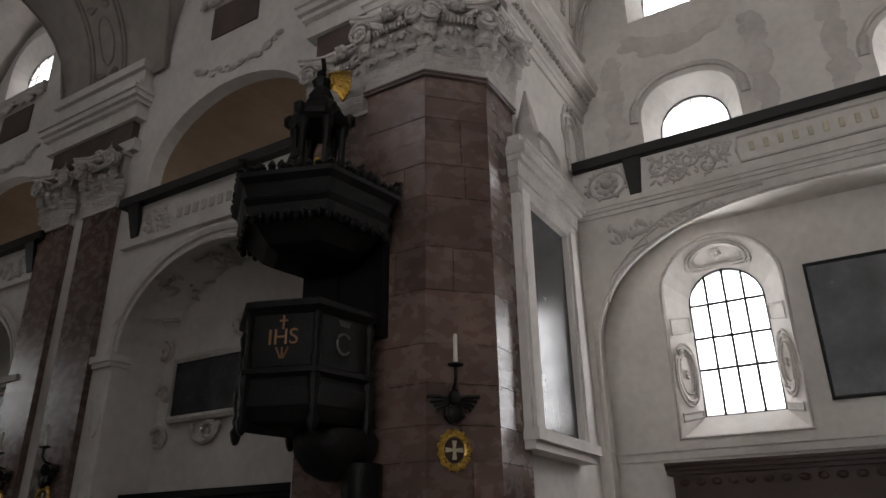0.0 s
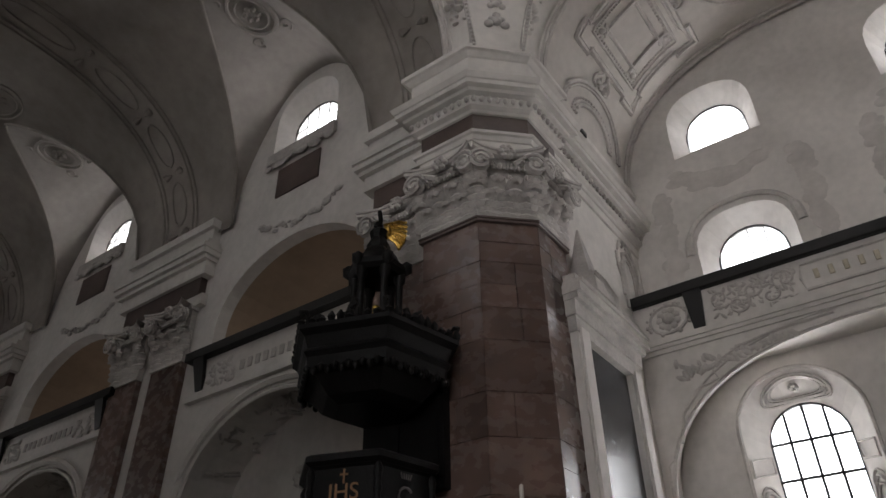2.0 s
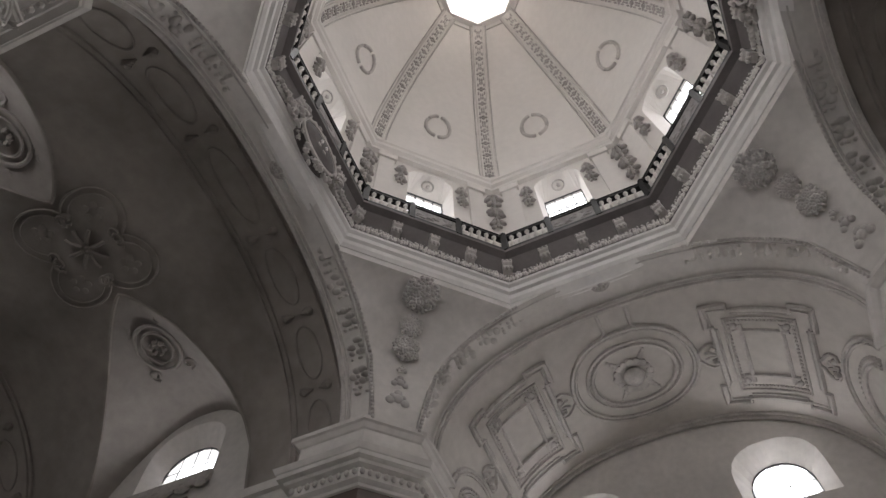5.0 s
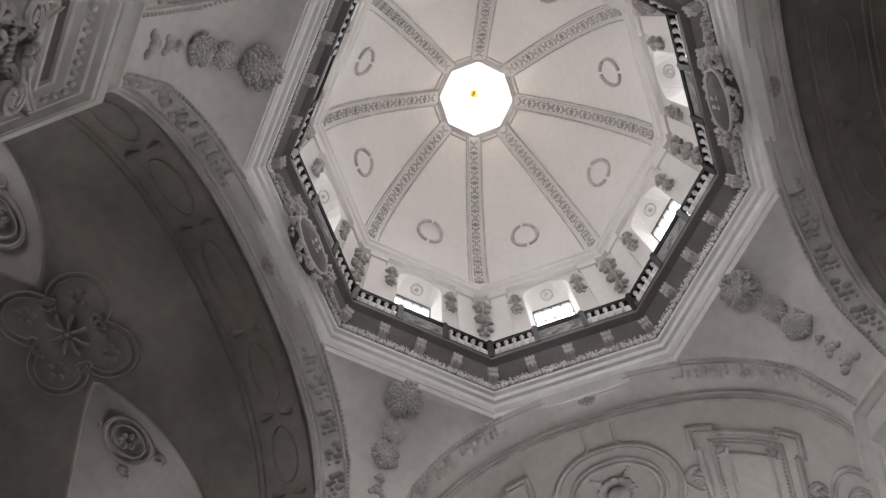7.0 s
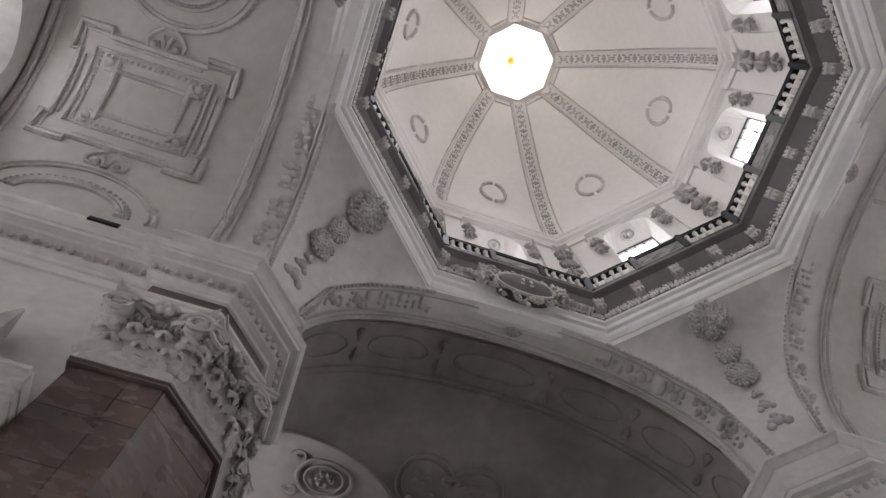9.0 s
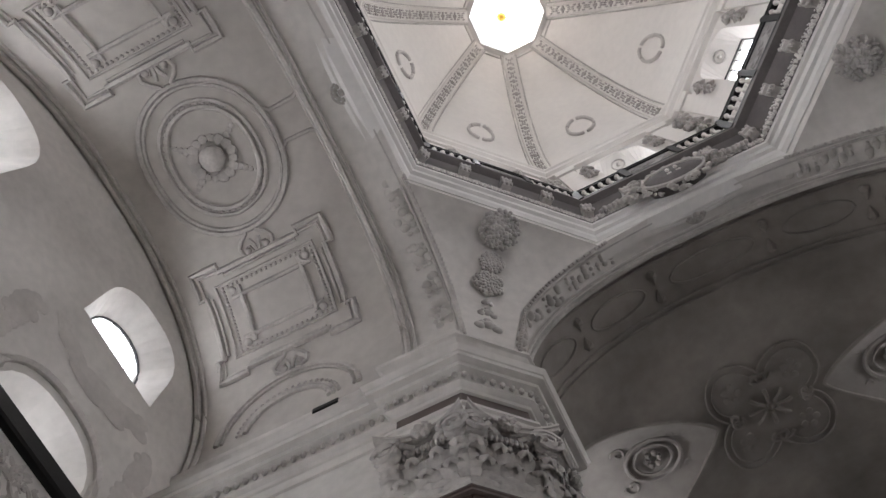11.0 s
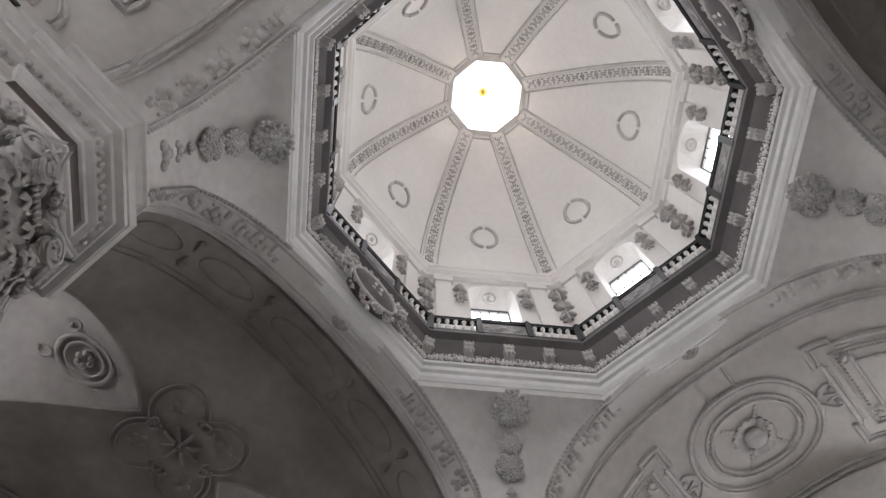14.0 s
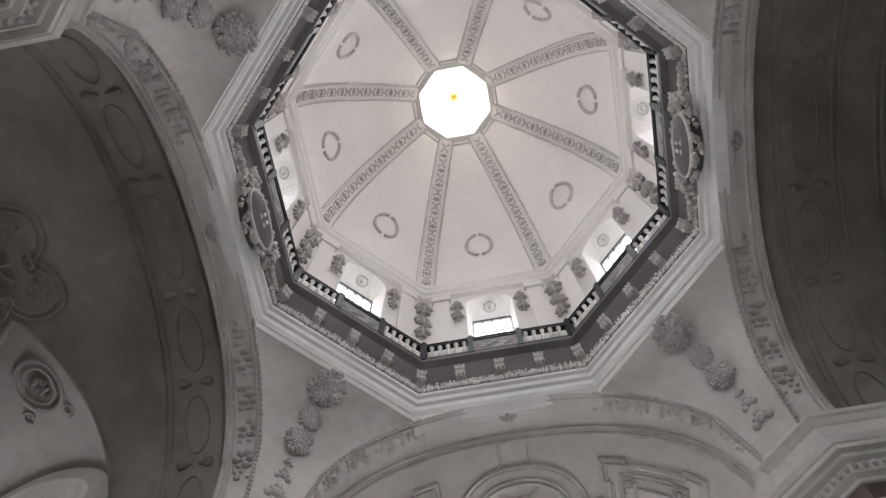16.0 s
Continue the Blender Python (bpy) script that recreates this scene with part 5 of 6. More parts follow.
def nave_vault(sy, name, lunettes):
    y0, y1 = ARCH_N - 0.05, (NEND if lunettes else 16.0)
    bm = bmesh.new()
    us = np.linspace(-1, 1, 61)
    ys = [y0, y1]
    if lunettes:
        ys = sorted(set([y0, y1] + [float(b + LH * t) for b in BAYS for t in np.linspace(-1, 1, 41)] + list(np.arange(7, y1, 0.8))))
        ys = [y for i, y in enumerate(ys) if i == 0 or y - ys[i - 1] > 0.01]
        rows = []
        for y in ys:
            top = 1.0
            for b in BAYS:
                if abs(y - b) < LH:
                    top = vault_u(lunette_x((y - b) / LH))
            rows.append([nave_pt(u * top, y) for u in us])
        loft(bm, rows)
    else:
        shell(bm, [[nave_pt(u, y * sy) for u in us] for y in ys], lambda p, i, j: p + Vector((p.x / NVH, 0, max(p.z - NVZ, 0) / NVR)) * 0.3)
    ob = tagged(part(name, bm, VAULT, smooth=True), "dark mottled grey-brown barrel vault with shallow stucco bands", "vault", kind="structure")
    # transverse bands with oval panels
    for yb in ((7.2, 16.3, 25.9) if lunettes else (7.6, 9.9, 12.4)):
        bm = bmesh.new()
        for d in (-0.75, -0.6, 0.6, 0.75):
            tube(bm, [nave_pt(u, sy * (yb + d), 0.02) for u in np.linspace(-0.97, 0.97, 40)], 0.045, 6)
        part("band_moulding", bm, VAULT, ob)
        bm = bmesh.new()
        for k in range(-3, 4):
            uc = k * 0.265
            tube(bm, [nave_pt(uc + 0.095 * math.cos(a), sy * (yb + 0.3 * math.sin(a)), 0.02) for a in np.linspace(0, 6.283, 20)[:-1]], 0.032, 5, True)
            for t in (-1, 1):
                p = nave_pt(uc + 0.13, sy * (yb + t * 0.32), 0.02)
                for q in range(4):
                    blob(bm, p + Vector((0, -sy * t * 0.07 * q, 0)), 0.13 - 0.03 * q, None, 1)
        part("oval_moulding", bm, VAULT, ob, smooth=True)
    rg = random.Random(31)
    for yc in (BAYS if lunettes else ()):
        # stucco cartouche at the crown
        bm = bmesh.new()
        at = lambda x, y, o=0.02: nave_pt(0.092 * x, sy * (yc + y), o)
        for q in range(4):
            a0 = math.pi / 4 + q * math.pi / 2
            ca_, sa_ = math.cos(a0), math.sin(a0)
            for rad, w in ((0.78, 0.03), (0.6, 0.02)):
                tube(bm, [at(1.0 * ca_ + rad * math.cos(a0 + a), 1.0 * sa_ + rad * math.sin(a0 + a)) for a in np.linspace(-2.1, 2.1, 18)], w, 6)
            for t in (-1, 1):
                e = a0 + t * 2.1
                x, y = 1.0 * ca_ + 0.66 * math.cos(e), 1.0 * sa_ + 0.66 * math.sin(e)
                tube(bm, [at(x + 0.2 * (1 - k / 11) * math.cos(k * 0.75), y + 0.2 * (1 - k / 11) * math.sin(k * 0.75), 0.03) for k in range(10)], 0.045, 5)
            for k in range(5):
                blob(bm, at(1.05 * ca_ + 0.2 * math.cos(k * 1.257), 1.05 * sa_ + 0.2 * math.sin(k * 1.257), 0.02), 0.1, None, 1, (1, 1, 0.4))
        for k in range(8):
            a = k * math.pi / 4
            tube(bm, [at(0.12 * math.cos(a), 0.12 * math.sin(a), 0.05), at(0.34 * math.cos(a), 0.34 * math.sin(a), 0.1), at(0.5 * math.cos(a), 0.5 * math.sin(a), 0.03)], 0.05, 6)
        blob(bm, at(0, 0, 0.04), 0.1)
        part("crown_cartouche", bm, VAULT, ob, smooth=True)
    return ob


nave_vault(1, "nave_vault", True)
nave_vault(-1, "choir_vault", False)


def lunette(sx, bay):
    """The cross vault over a clerestory window, cut into the nave vault."""
    th = thing("lunette_vault", "pale groin over a clerestory window with an oval medallion", "vault", "nave lunettes", "structure")
    edge, wall = [], []
    for k in range(41):
        t = -1 + k / 20
        y = bay + LH * t
        p = nave_pt(vault_u(lunette_x(t)), y)
        edge.append(Vector((sx * p.x, y, p.z)))
        wall.append(Vector((sx * (NW_ + 0.02), y, 17.5 - 3.1 * abs(t) ** 2.4)))
    bm = bmesh.new()
    shell(bm, [edge, [a.lerp(b, 0.5) + Vector((0, 0, 0.12)) for a, b in zip(edge, wall)], wall], lambda p, i, j: p + Vector((0, 0, 0.25)))
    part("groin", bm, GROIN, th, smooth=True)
    bm = bmesh.new()
    tube(bm, edge, 0.05, 6)
    part("groin_moulding", bm, VAULT, th)
    bm = bmesh.new()
    c = edge[20].lerp(wall[20], 0.42) + Vector((0, 0, 0.05))
    d = (wall[20] - edge[20]).normalized()
    down = Vector((0, 0, -0.06))
    for rr, w in ((0.72, 0.06), (0.5, 0.035)):
        tube(bm, [c + d * rr * math.cos(a) + Vector((0, 0.8 * rr * math.sin(a), 0)) + down for a in np.linspace(0, 6.283, 24)[:-1]], w, 6, True)
    for k in range(6):
        a = k * 1.047
        blob(bm, c + d * 0.17 * math.cos(a) + Vector((0, 0.17 * math.sin(a), 0)) + down, 0.09, None, 1)
    for t in (-1, 1):
        for e in (-1, 1):
            o = c + d * 0.75 * e + Vector((0, 0.5 * t, 0)) + down
            tube(bm, [o + d * 0.22 * (1 - k / 12) * math.cos(k * 0.7) + Vector((0, t * 0.22 * (1 - k / 12) * math.sin(k * 0.7), 0)) for k in range(10)], 0.045, 5)
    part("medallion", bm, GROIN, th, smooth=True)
    return th


def nave_side(sx):
    """Side wall of the nave with chapels, galleries and clerestory."""
    th = thing("nave_wall", "white nave wall with chapel arches, galleries and clerestory windows", "wall", "nave side walls", "structure")
    m = frame_m((sx * NW_, 0, 0), (0, -sx, 0), (0, 0, 1))
    Q = -sx
    holes, backs = [], []
    for b in BAYS:
        c = Q * b
        w = Q * (b + 0.15)
        holes.append(arched(c - 2.75, c + 2.75, 0.02, 5.55, 7.75, 18))
        holes.append(arched(c - 2.55, c + 2.55, 8.2, 9.9, 11.75, 18))
        holes.append(arched(w - 1.18, w + 1.18, 14.9, 15.95, 17.1, ex=2.3))
        backs.append(arched(w - 0.84, w + 0.84, 15.5, 15.85, 16.55))
    bm = bmesh.new()
    u0, u1 = sorted((Q * 6.9, Q * NEND))
    plate(bm, [(u0, 0), (u1, 0), (u1, 17.7), (u0, 17.7)], holes, m, 0.35)
    for h, bk in zip(holes[2::3], backs):
        splay(bm, h, bk, m, 0.4)
    part("wall", bm, PLASTER, th)
    X = lambda o: sx * (NW_ - o)
    def bx(bm, y0, y1, o, z0, z1, o2=0.0):
        a, b = sorted((X(o), X(-o2 - 0.02)))
        box(bm, a, b, y0, y1, z0, z1)
    # pilasters in pairs with their pieces of entablature
    for (p0, p1) in ((7.05, 8.65), (14.8, 16.05), (16.65, 17.85), (24.5, 25.7), (26.3, 27.5)):
        bm = bmesh.new()
        bx(bm, p0, p1, 0.15, 0, NECK)
        part("pilaster", bm, MARBLE, th, "red-brown marble pilaster")
        bm = bmesh.new()
        bx(bm, p0, p1, 0.16, NECK, CAPTOP)
        bx(bm, p0 - 0.08, p1 + 0.08, 0.26, CAPTOP - 0.1, CAPTOP)
        bx(bm, p0 - 0.03, p1 + 0.03, 0.2, NECK - 0.08, NECK)
        a, b = (X(0.16), p0), (X(0.16), p1)
        capital_faces(bm, [b, a] if sx > 0 else [a, b], NECK, CAPTOP)
        part("capital", bm, STUCCO, th, "white leafy capital", True)
    for (p0, p1) in ((7.0, 8.75), (14.6, 18.0), (24.4, 27.7)):
        bm = bmesh.new()
        for z0, z1, o in ((CAPTOP, 11.1, 0.18), (11.62, 12.02, 0.3), (12.02, 12.14, 0.42), (12.14, 12.3, 0.52), (12.3, 12.42, 0.58), (12.42, 12.65, 0.4), (12.65, 13.1, 0.24), (13.1, 13.35, 0.36)):
            bx(bm, p0 - o * 0.6, p1 + o * 0.6, o, z0, z1)
        part("entablature", bm, PLASTER, th)
        bm = bmesh.new()
        bx(bm, p0 + 0.05, p1 - 0.05, 0.2, 11.1, 11.62)
        part("frieze", bm, FRIEZE, th, "dark brown marble frieze")
    for b in BAYS:
        # chapel arch dressings
        bm = bmesh.new()
        pts = [(X(0.03), b + 2.9 * math.cos(a), 5.55 + 2.35 * math.sin(a)) for a in np.linspace(0, math.pi, 25)]
        tube(bm, pts, 0.1, 6)
        pts = [(X(0.02), b + 2.68 * math.cos(a), 5.55 + 2.12 * math.sin(a)) for a in np.linspace(0, math.pi, 25)]
        tube(bm, pts, 0.05, 6)
        part("arch_moulding", bm, PLASTER, th)
        for t in (-1, 1):
            bm = bmesh.new()
            bx(bm, *sorted((b + t * 2.65, b + t * 3.2)), 0.06, 0.0, 5.3, 0.3)
            bx(bm, *sorted((b + t * 2.6, b + t * 3.25)), 0.14, 5.3, 5.4, 0.3)
            bx(bm, *sorted((b + t * 2.55, b + t * 3.28)), 0.2, 5.4, 5.55, 0.3)
            tube(bm, [(X(0.065), b + t * 2.92 + 0.16 * math.cos(a), 2.6 + 0.75 * math.sin(a)) for a in np.linspace(0, 6.283, 20)[:-1]], 0.03, 5, True)
            tube(bm, [(X(0.065), b + t * 2.92 + 0.18 * math.cos(a), 4.3 + 0.45 * math.sin(a)) for a in np.linspace(0, 6.283, 20)[:-1]], 0.03, 5, True)
            part("impost", bm, PLASTER, th)
        # gallery parapet and rail
        bm = bmesh.new()
        bx(bm, b - 2.9, b + 2.9, 0.06, 8.2, 9.08, 0.2)
        bx(bm, b - 3.0, b + 3.0, 0.14, 8.05, 8.2, 0.1)
        par = part("gallery_parapet", bm, PLASTER, th)
        bm = bmesh.new()
        bx(bm, b - 3.1, b + 3.1, 0.28, 9.08, 9.3, 0.2)
        part("gallery_rail", bm, RAIL, th, "black gallery rail")
        for t in (-1, 1):
            bm = bmesh.new()
            y = b + t * 2.6
            prism(bm, [(X(0.26), y - 0.2, 9.09), (X(0.26), y + 0.2, 9.09), (X(0.1), y + 0.12, 8.3), (X(0.1), y - 0.12, 8.3)], (sx * 0.1, 0, 0))
            part("gallery_bracket", bm, RAIL, th, "black tapered bracket under the rail")
        for k, y in enumerate(np.linspace(b - 1.15, b + 1.15, 10)):
            bm = bmesh.new()
            bx(bm, y - 0.07, y + 0.07, 0.085, 8.45, 8.68)
            part("letter_bar", bm, STUCCO_DK, par, "grey bar in place of a letter")
        rg = random.Random(6)
        bm = bmesh.new()
        for k in range(60):
            y = b + rg.choice((-1, 1)) * rg.uniform(1.4, 2.3)
            blob(bm, (X(0.07), y, 8.55 + rg.uniform(-0.28, 0.28)), rg.uniform(0.04, 0.1), Matrix.Rotation(rg.uniform(0, 3), 3, "X"), 1, (0.5, 1.5, 0.7))
        part("scrollwork", bm, STUCCO, par, smooth=True)
        # gallery room
        bm = bmesh.new()
        pts = [(2.62, 8.0)] + [(2.62 * math.cos(a), 9.9 + 1.95 * math.sin(a)) for a in np.linspace(0, math.pi, 17)] + [(-2.62, 8.0)]
        rows = [[Vector((sx * (NW_ + 0.3), b + u, v)) for u, v in pts], [Vector((sx * 9.3, b + u, v)) for u, v in pts]]
        loft(bm, rows)
        bm.faces.new([bm.verts.new(p) for p in rows[1]])
        box(bm, *sorted((sx * (NW_ + 0.3), sx * 9.3)), b - 2.62, b + 2.62, 7.9, 8.0)
        part("gallery_room", bm, OCHRE, th, "ochre-washed gallery vault")
        # chapel room
        bm = bmesh.new()
        pts = [(2.9, 0.0), (2.9, 5.55)] + [(2.9 * math.cos(a), 5.55 + 2.35 * math.sin(a)) for a in np.linspace(0, math.pi, 17)[1:-1]] + [(-2.9, 5.55), (-2.9, 0.0)]
        rows = [[Vector((sx * (NW_ + 0.3), b + u, v)) for u, v in pts], [Vector((sx * 7.05, b + u, v)) for u, v in pts]]
        loft(bm, rows)
        bm.faces.new([bm.verts.new(p) for p in rows[1]])
        part("chapel", bm, PLASTER, th, "white chapel with stucco vault")
        bm = bmesh.new()
        for k in range(70):
            a, xx = rg.uniform(0.35, 2.8), rg.uniform(5.95, 7.0)
            c = Vector((sx * xx, b + 2.84 * math.cos(a), 5.55 + 2.29 * math.sin(a)))
            tube(bm, [c + Vector((sx * rg.uniform(-.3, .3), rg.uniform(-.3, .3), rg.uniform(-.05, .05))) for q in range(3)], 0.035, 5)
        part("chapel_stucco", bm, STUCCO, th, "stucco tendrils of the chapel vault", True)
        # vent opening under the clerestory window
        bm = bmesh.new()
        bx(bm, b - 0.6, b + 0.95, 0.04, 13.25, 14.2)
        part("shutter", bm, FRIEZE, th, "dark shuttered opening under the window")
        bm = bmesh.new()
        bx(bm, b - 1.1, b + 1.4, 0.12, 14.5, 14.85)
        for k in range(24):
            blob(bm, (X(0.1), b + 0.15 + rg.uniform(-1.2, 1.2), 14.6 + rg.uniform(-.25, .1)), rg.uniform(0.07, 0.16), None, 1, (0.5, 1.3, 0.8))
        for k in range(30):
            t = rg.uniform(-1, 1)
            blob(bm, (X(0.03), b + t * 1.4, 12.45 - 0.35 * (1 - t * t) + rg.uniform(-.1, .1)), rg.uniform(0.05, 0.12), None, 1, (0.5, 1.3, 0.8))
        part("window_sill", bm, STUCCO, th, "stucco sill with a shell", True)
    return th


def chapel_things(b, round_frame):
    X = 7.0
    th = thing("chapel_painting", "dark painting in a scrolled white stucco frame", "painting", "chapel paintings", at=(0, 0.3, 0.16))
    bm = bmesh.new()
    if round_frame:
        tube_pts = [(X - 0.02, b - 0.3 + 1.2 * math.cos(a), 4.35 + 1.2 * math.sin(a)) for a in np.linspace(0, 6.283, 33)[:-1]]
        prism(bm, tube_pts, (-0.05, 0, 0))
    else:
        box(bm, X - 0.07, X - 0.02, b - 1.9, b + 2.0, 4.2, 5.45)
        tube_pts = [(X - 0.06, b + y, z) for y, z in ((-1.95, 4.15), (2.05, 4.15), (2.05, 5.5), (-1.95, 5.5))]
    part("canvas", bm, CANVAS, th)
    bm = bmesh.new()
    tube(bm, tube_pts, 0.09, 6, True)
    if round_frame:
        tube(bm, [(X - 0.04, b - 0.3 + 1.5 * math.cos(a), 4.35 + 1.5 * math.sin(a)) for a in np.linspace(0, 6.283, 33)[:-1]], 0.08, 6, True)
    for t in (-1, 1):
        for yy, zz, rr in (((1.5, 3.1, 0.3), (1.6, 5.6, 0.2)) if round_frame else ((2.35, 3.75, 0.33), (2.3, 4.75, 0.25), (2.5, 5.75, 0.35), (0.75, 3.8, 0.25))):
            tube(bm, [(X - 0.05, b + t * (yy + rr * (1 - a / 9) * math.cos(a)), zz + rr * (1 - a / 9) * math.sin(a)) for a in np.linspace(0, 7.5, 24)], 0.06, 6)
    if not round_frame:
        tube(bm, [(X - 0.05, b + 0.9 + 0.42 * math.cos(a), 4.0 + 0.4 * math.sin(a)) for a in np.linspace(math.pi, 2 * math.pi, 12)], 0.06, 6)
        for k in range(8):
            blob(bm, (X - 0.05, b + 0.25 * math.cos(k * 0.8), 6.1 + 0.2 * math.sin(k * 0.8)), 0.12, None, 1, (0.5, 1, 1))
    part("frame", bm, STUCCO, th, "scrolled white stucco frame")
    cf = thing("confessional", "black carved wooden confessional against the chapel wall", "confessional", "chapel confessionals")
    bm = bmesh.new()
    box(bm, 6.25, X, b - 2.7, b + 2.7, 0, 2.5)
    part("body", bm, BLACK, cf)
    bm = bmesh.new()
    for z0, z1, o in ((2.5, 2.58, 0.05), (2.58, 2.66, 0.1), (2.66, 2.72, 0.04)):
        box(bm, 6.25 - o, X, b - 2.7, b + 2.7, z0, z1)
    part("cornice", bm, BLACK, cf)
    for k in range(9):
        bm = bmesh.new()
        box(bm, 6.21, 6.27, b - 2.6 + k * 0.6, b - 2.2 + k * 0.6, 0.2, 2.3, bevel=0.02)
        part("panel", bm, BLACK, cf)
    return th, cf


for sx in (1, -1):
    nave_side(sx)
    for b in BAYS:
        lunette(sx, b)
        m = frame_m((sx * (NW_ + 0.43), 0, 0), (0, -sx, 0), (0, 0, 1))
        th = thing("clerestory_window", "round-headed leaded clerestory window", "window", "clerestory windows", "structure")
        c = -sx * (b + 0.15)
        glazing(th, arched(c - 0.84, c + 0.84, 15.5, 15.85, 16.55), m, (c - 0.42, c, c + 0.42), (15.9,), 0.015)
        sky_backdrop(frame_m((sx * (NW_ + 1.1), b, 16.2), (0, -sx, 0), (0, 0, 1)), 2.2, 2.2)
        if sx > 0:
            chapel_things(b, b > 15)

# plain walls that close nave and choir
bm = bmesh.new()
box(bm, -9.5, 9.5, NEND, NEND + 0.4, 0, 18)
tagged(part("wall_north", bm, PLASTER), "plain nave end wall", "wall", kind="structure")
bm = bmesh.new()
box(bm, -6, 6, -16.4, -16.0, 0, 18)
tagged(part("wall_south", bm, PLASTER), "plain choir end wall", "wall", kind="structure")
for sx in (1, -1):
    bm = bmesh.new()
    box(bm, *sorted((sx * 5.45, sx * 5.9)), -16.2, -6.3, 0, 14.2)
    tagged(part("choir_wall", bm, PLASTER), "plain white choir side wall", "wall", "choir walls", "structure")
ol = thing("organ_loft", "dark organ loft front across the nave's end", "loft")
bm = bmesh.new()
box(bm, -5.5, 5.5, 27.9, 30.9, 9.0, 9.4)
part("deck", bm, PLASTER, ol)
bm = bmesh.new()
box(bm, -5.5, 5.5, 27.8, 28.0, 9.4, 10.3)
part("parapet", bm, PLASTER, ol)
bm = bmesh.new()
box(bm, -5.5, 5.5, 27.7, 28.1, 10.3, 10.5)
part("rail", bm, RAIL, ol)

# ---- pulpit on the north-east pier ----
def ngon(n, r, z, c=(0, 0), turn=0.0):
    return [Vector((c[0] + r * math.cos(turn + 2 * math.pi * k / n), c[1] + r * math.sin(turn + 2 * math.pi * k / n), z)) for k in range(n)]


def pulpit():
    c = (4.2, 7.42)
    th = thing("pulpit", "black carved wooden pulpit with sounding board and gilt monogram", "pulpit")
    t0 = radians(50)
    rg = random.Random(12)
    bm = bmesh.new()
    loft(bm, [ngon(6, r * 1.04, z, c, t0) for r, z in ((0.93, 3.9), (0.95, 3.94), (0.95, 4.68), (0.99, 4.72))], closed=True, caps=True)
    part("parapet", bm, BLACK, th)
    bm = bmesh.new()
    loft(bm, [ngon(6, r * 1.04, z, c, t0) for r, z in ((1.0, 4.72), (1.07, 4.77), (1.07, 4.85), (1.0, 4.89))], closed=True, caps=True)
    part("hand_rail", bm, BLACK, th)
    bm = bmesh.new()
    loft(bm, [ngon(6, r * 1.04, z, c, t0) for r, z in ((0.55, 3.15), (0.85, 3.2), (0.97, 3.4), (1.0, 3.65), (0.96, 3.78), (1.04, 3.83), (1.04, 3.9), (0.95, 3.93))], closed=True, caps=True)
    part("bowl", bm, BLACK, th)
    for k in range(6):
        a = t0 + k * math.pi / 3
        bm = bmesh.new()
        p = Vector((c[0] + 1.0 * math.cos(a), c[1] + 1.0 * math.sin(a), 0))
        lathe(bm, p, [(0.03, 3.02), (0.06, 3.08), (0.09, 3.2), (0.05, 3.28), (0.07, 3.35), (0.05, 3.45), (0.085, 3.6), (0.09, 3.75), (0.05, 3.88), (0.07, 4.05), (0.04, 4.13), (0.055, 4.2), (0.04, 4.28), (0.065, 4.35), (0.045, 4.44), (0.055, 4.5), (0.07, 4.62), (0.03, 4.71)], 8)
        part("corner_carving", bm, BLACK, th, smooth=True)
    bm = bmesh.new()
    loft(bm, [ngon(16, r, z, (4.55, 7.05)) for r, z in ((0.2, 2.5), (0.42, 2.62), (0.58, 2.85), (0.62, 3.05), (0.56, 3.16))], closed=True, caps=True)
    part("corbel", bm, BLACK, th, smooth=True)
    bm = bmesh.new()
    loft(bm, [ngon(12, r, z, (4.66, 6.65)) for r, z in ((0.32, 0), (0.32, 0.2), (0.28, 0.3), (0.27, 2.3), (0.3, 2.7))], closed=True, caps=True)
    part("stem", bm, BLACK, th, smooth=True)
    bm = bmesh.new()
    box(bm, 4.8, 4.97, 6.45, 8.1, 4.6, 6.2)
    box(bm, 4.77, 4.83, 6.55, 7.25, 4.75, 5.7)
    box(bm, 4.77, 4.83, 7.32, 8.0, 4.75, 5.7)
    part("back_panel", bm, BLACK, th)
    bm = bmesh.new()
    loft(bm, [ngon(6, r * 1.04, z, c, t0) for r, z in ((0.6, 5.75), (0.8, 5.85), (1.05, 6.1), (1.2, 6.17), (1.22, 6.33), (1.28, 6.4), (1.22, 6.48), (1.3, 6.66), (1.4, 6.74), (1.4, 6.82), (1.1, 6.9), (0.75, 6.96), (0.72, 7.06))], closed=True, caps=True)
    can = part("sounding_board", bm, BLACK, th, "black moulded sounding board")
    bm = bmesh.new()
    for k in range(64):
        a = 2 * math.pi * k / 64
        r = 1.25 * math.cos(math.pi / 6) / math.cos((a - t0) % (math.pi / 3) - math.pi / 6)
        blob(bm, (c[0] + r * math.cos(a), c[1] + r * math.sin(a), 6.15 - 0.05 * (k % 2)), 0.06, None, 1, (1, 1, 1.3))
    part("tassel_fringe", bm, BLACK, can, smooth=True)
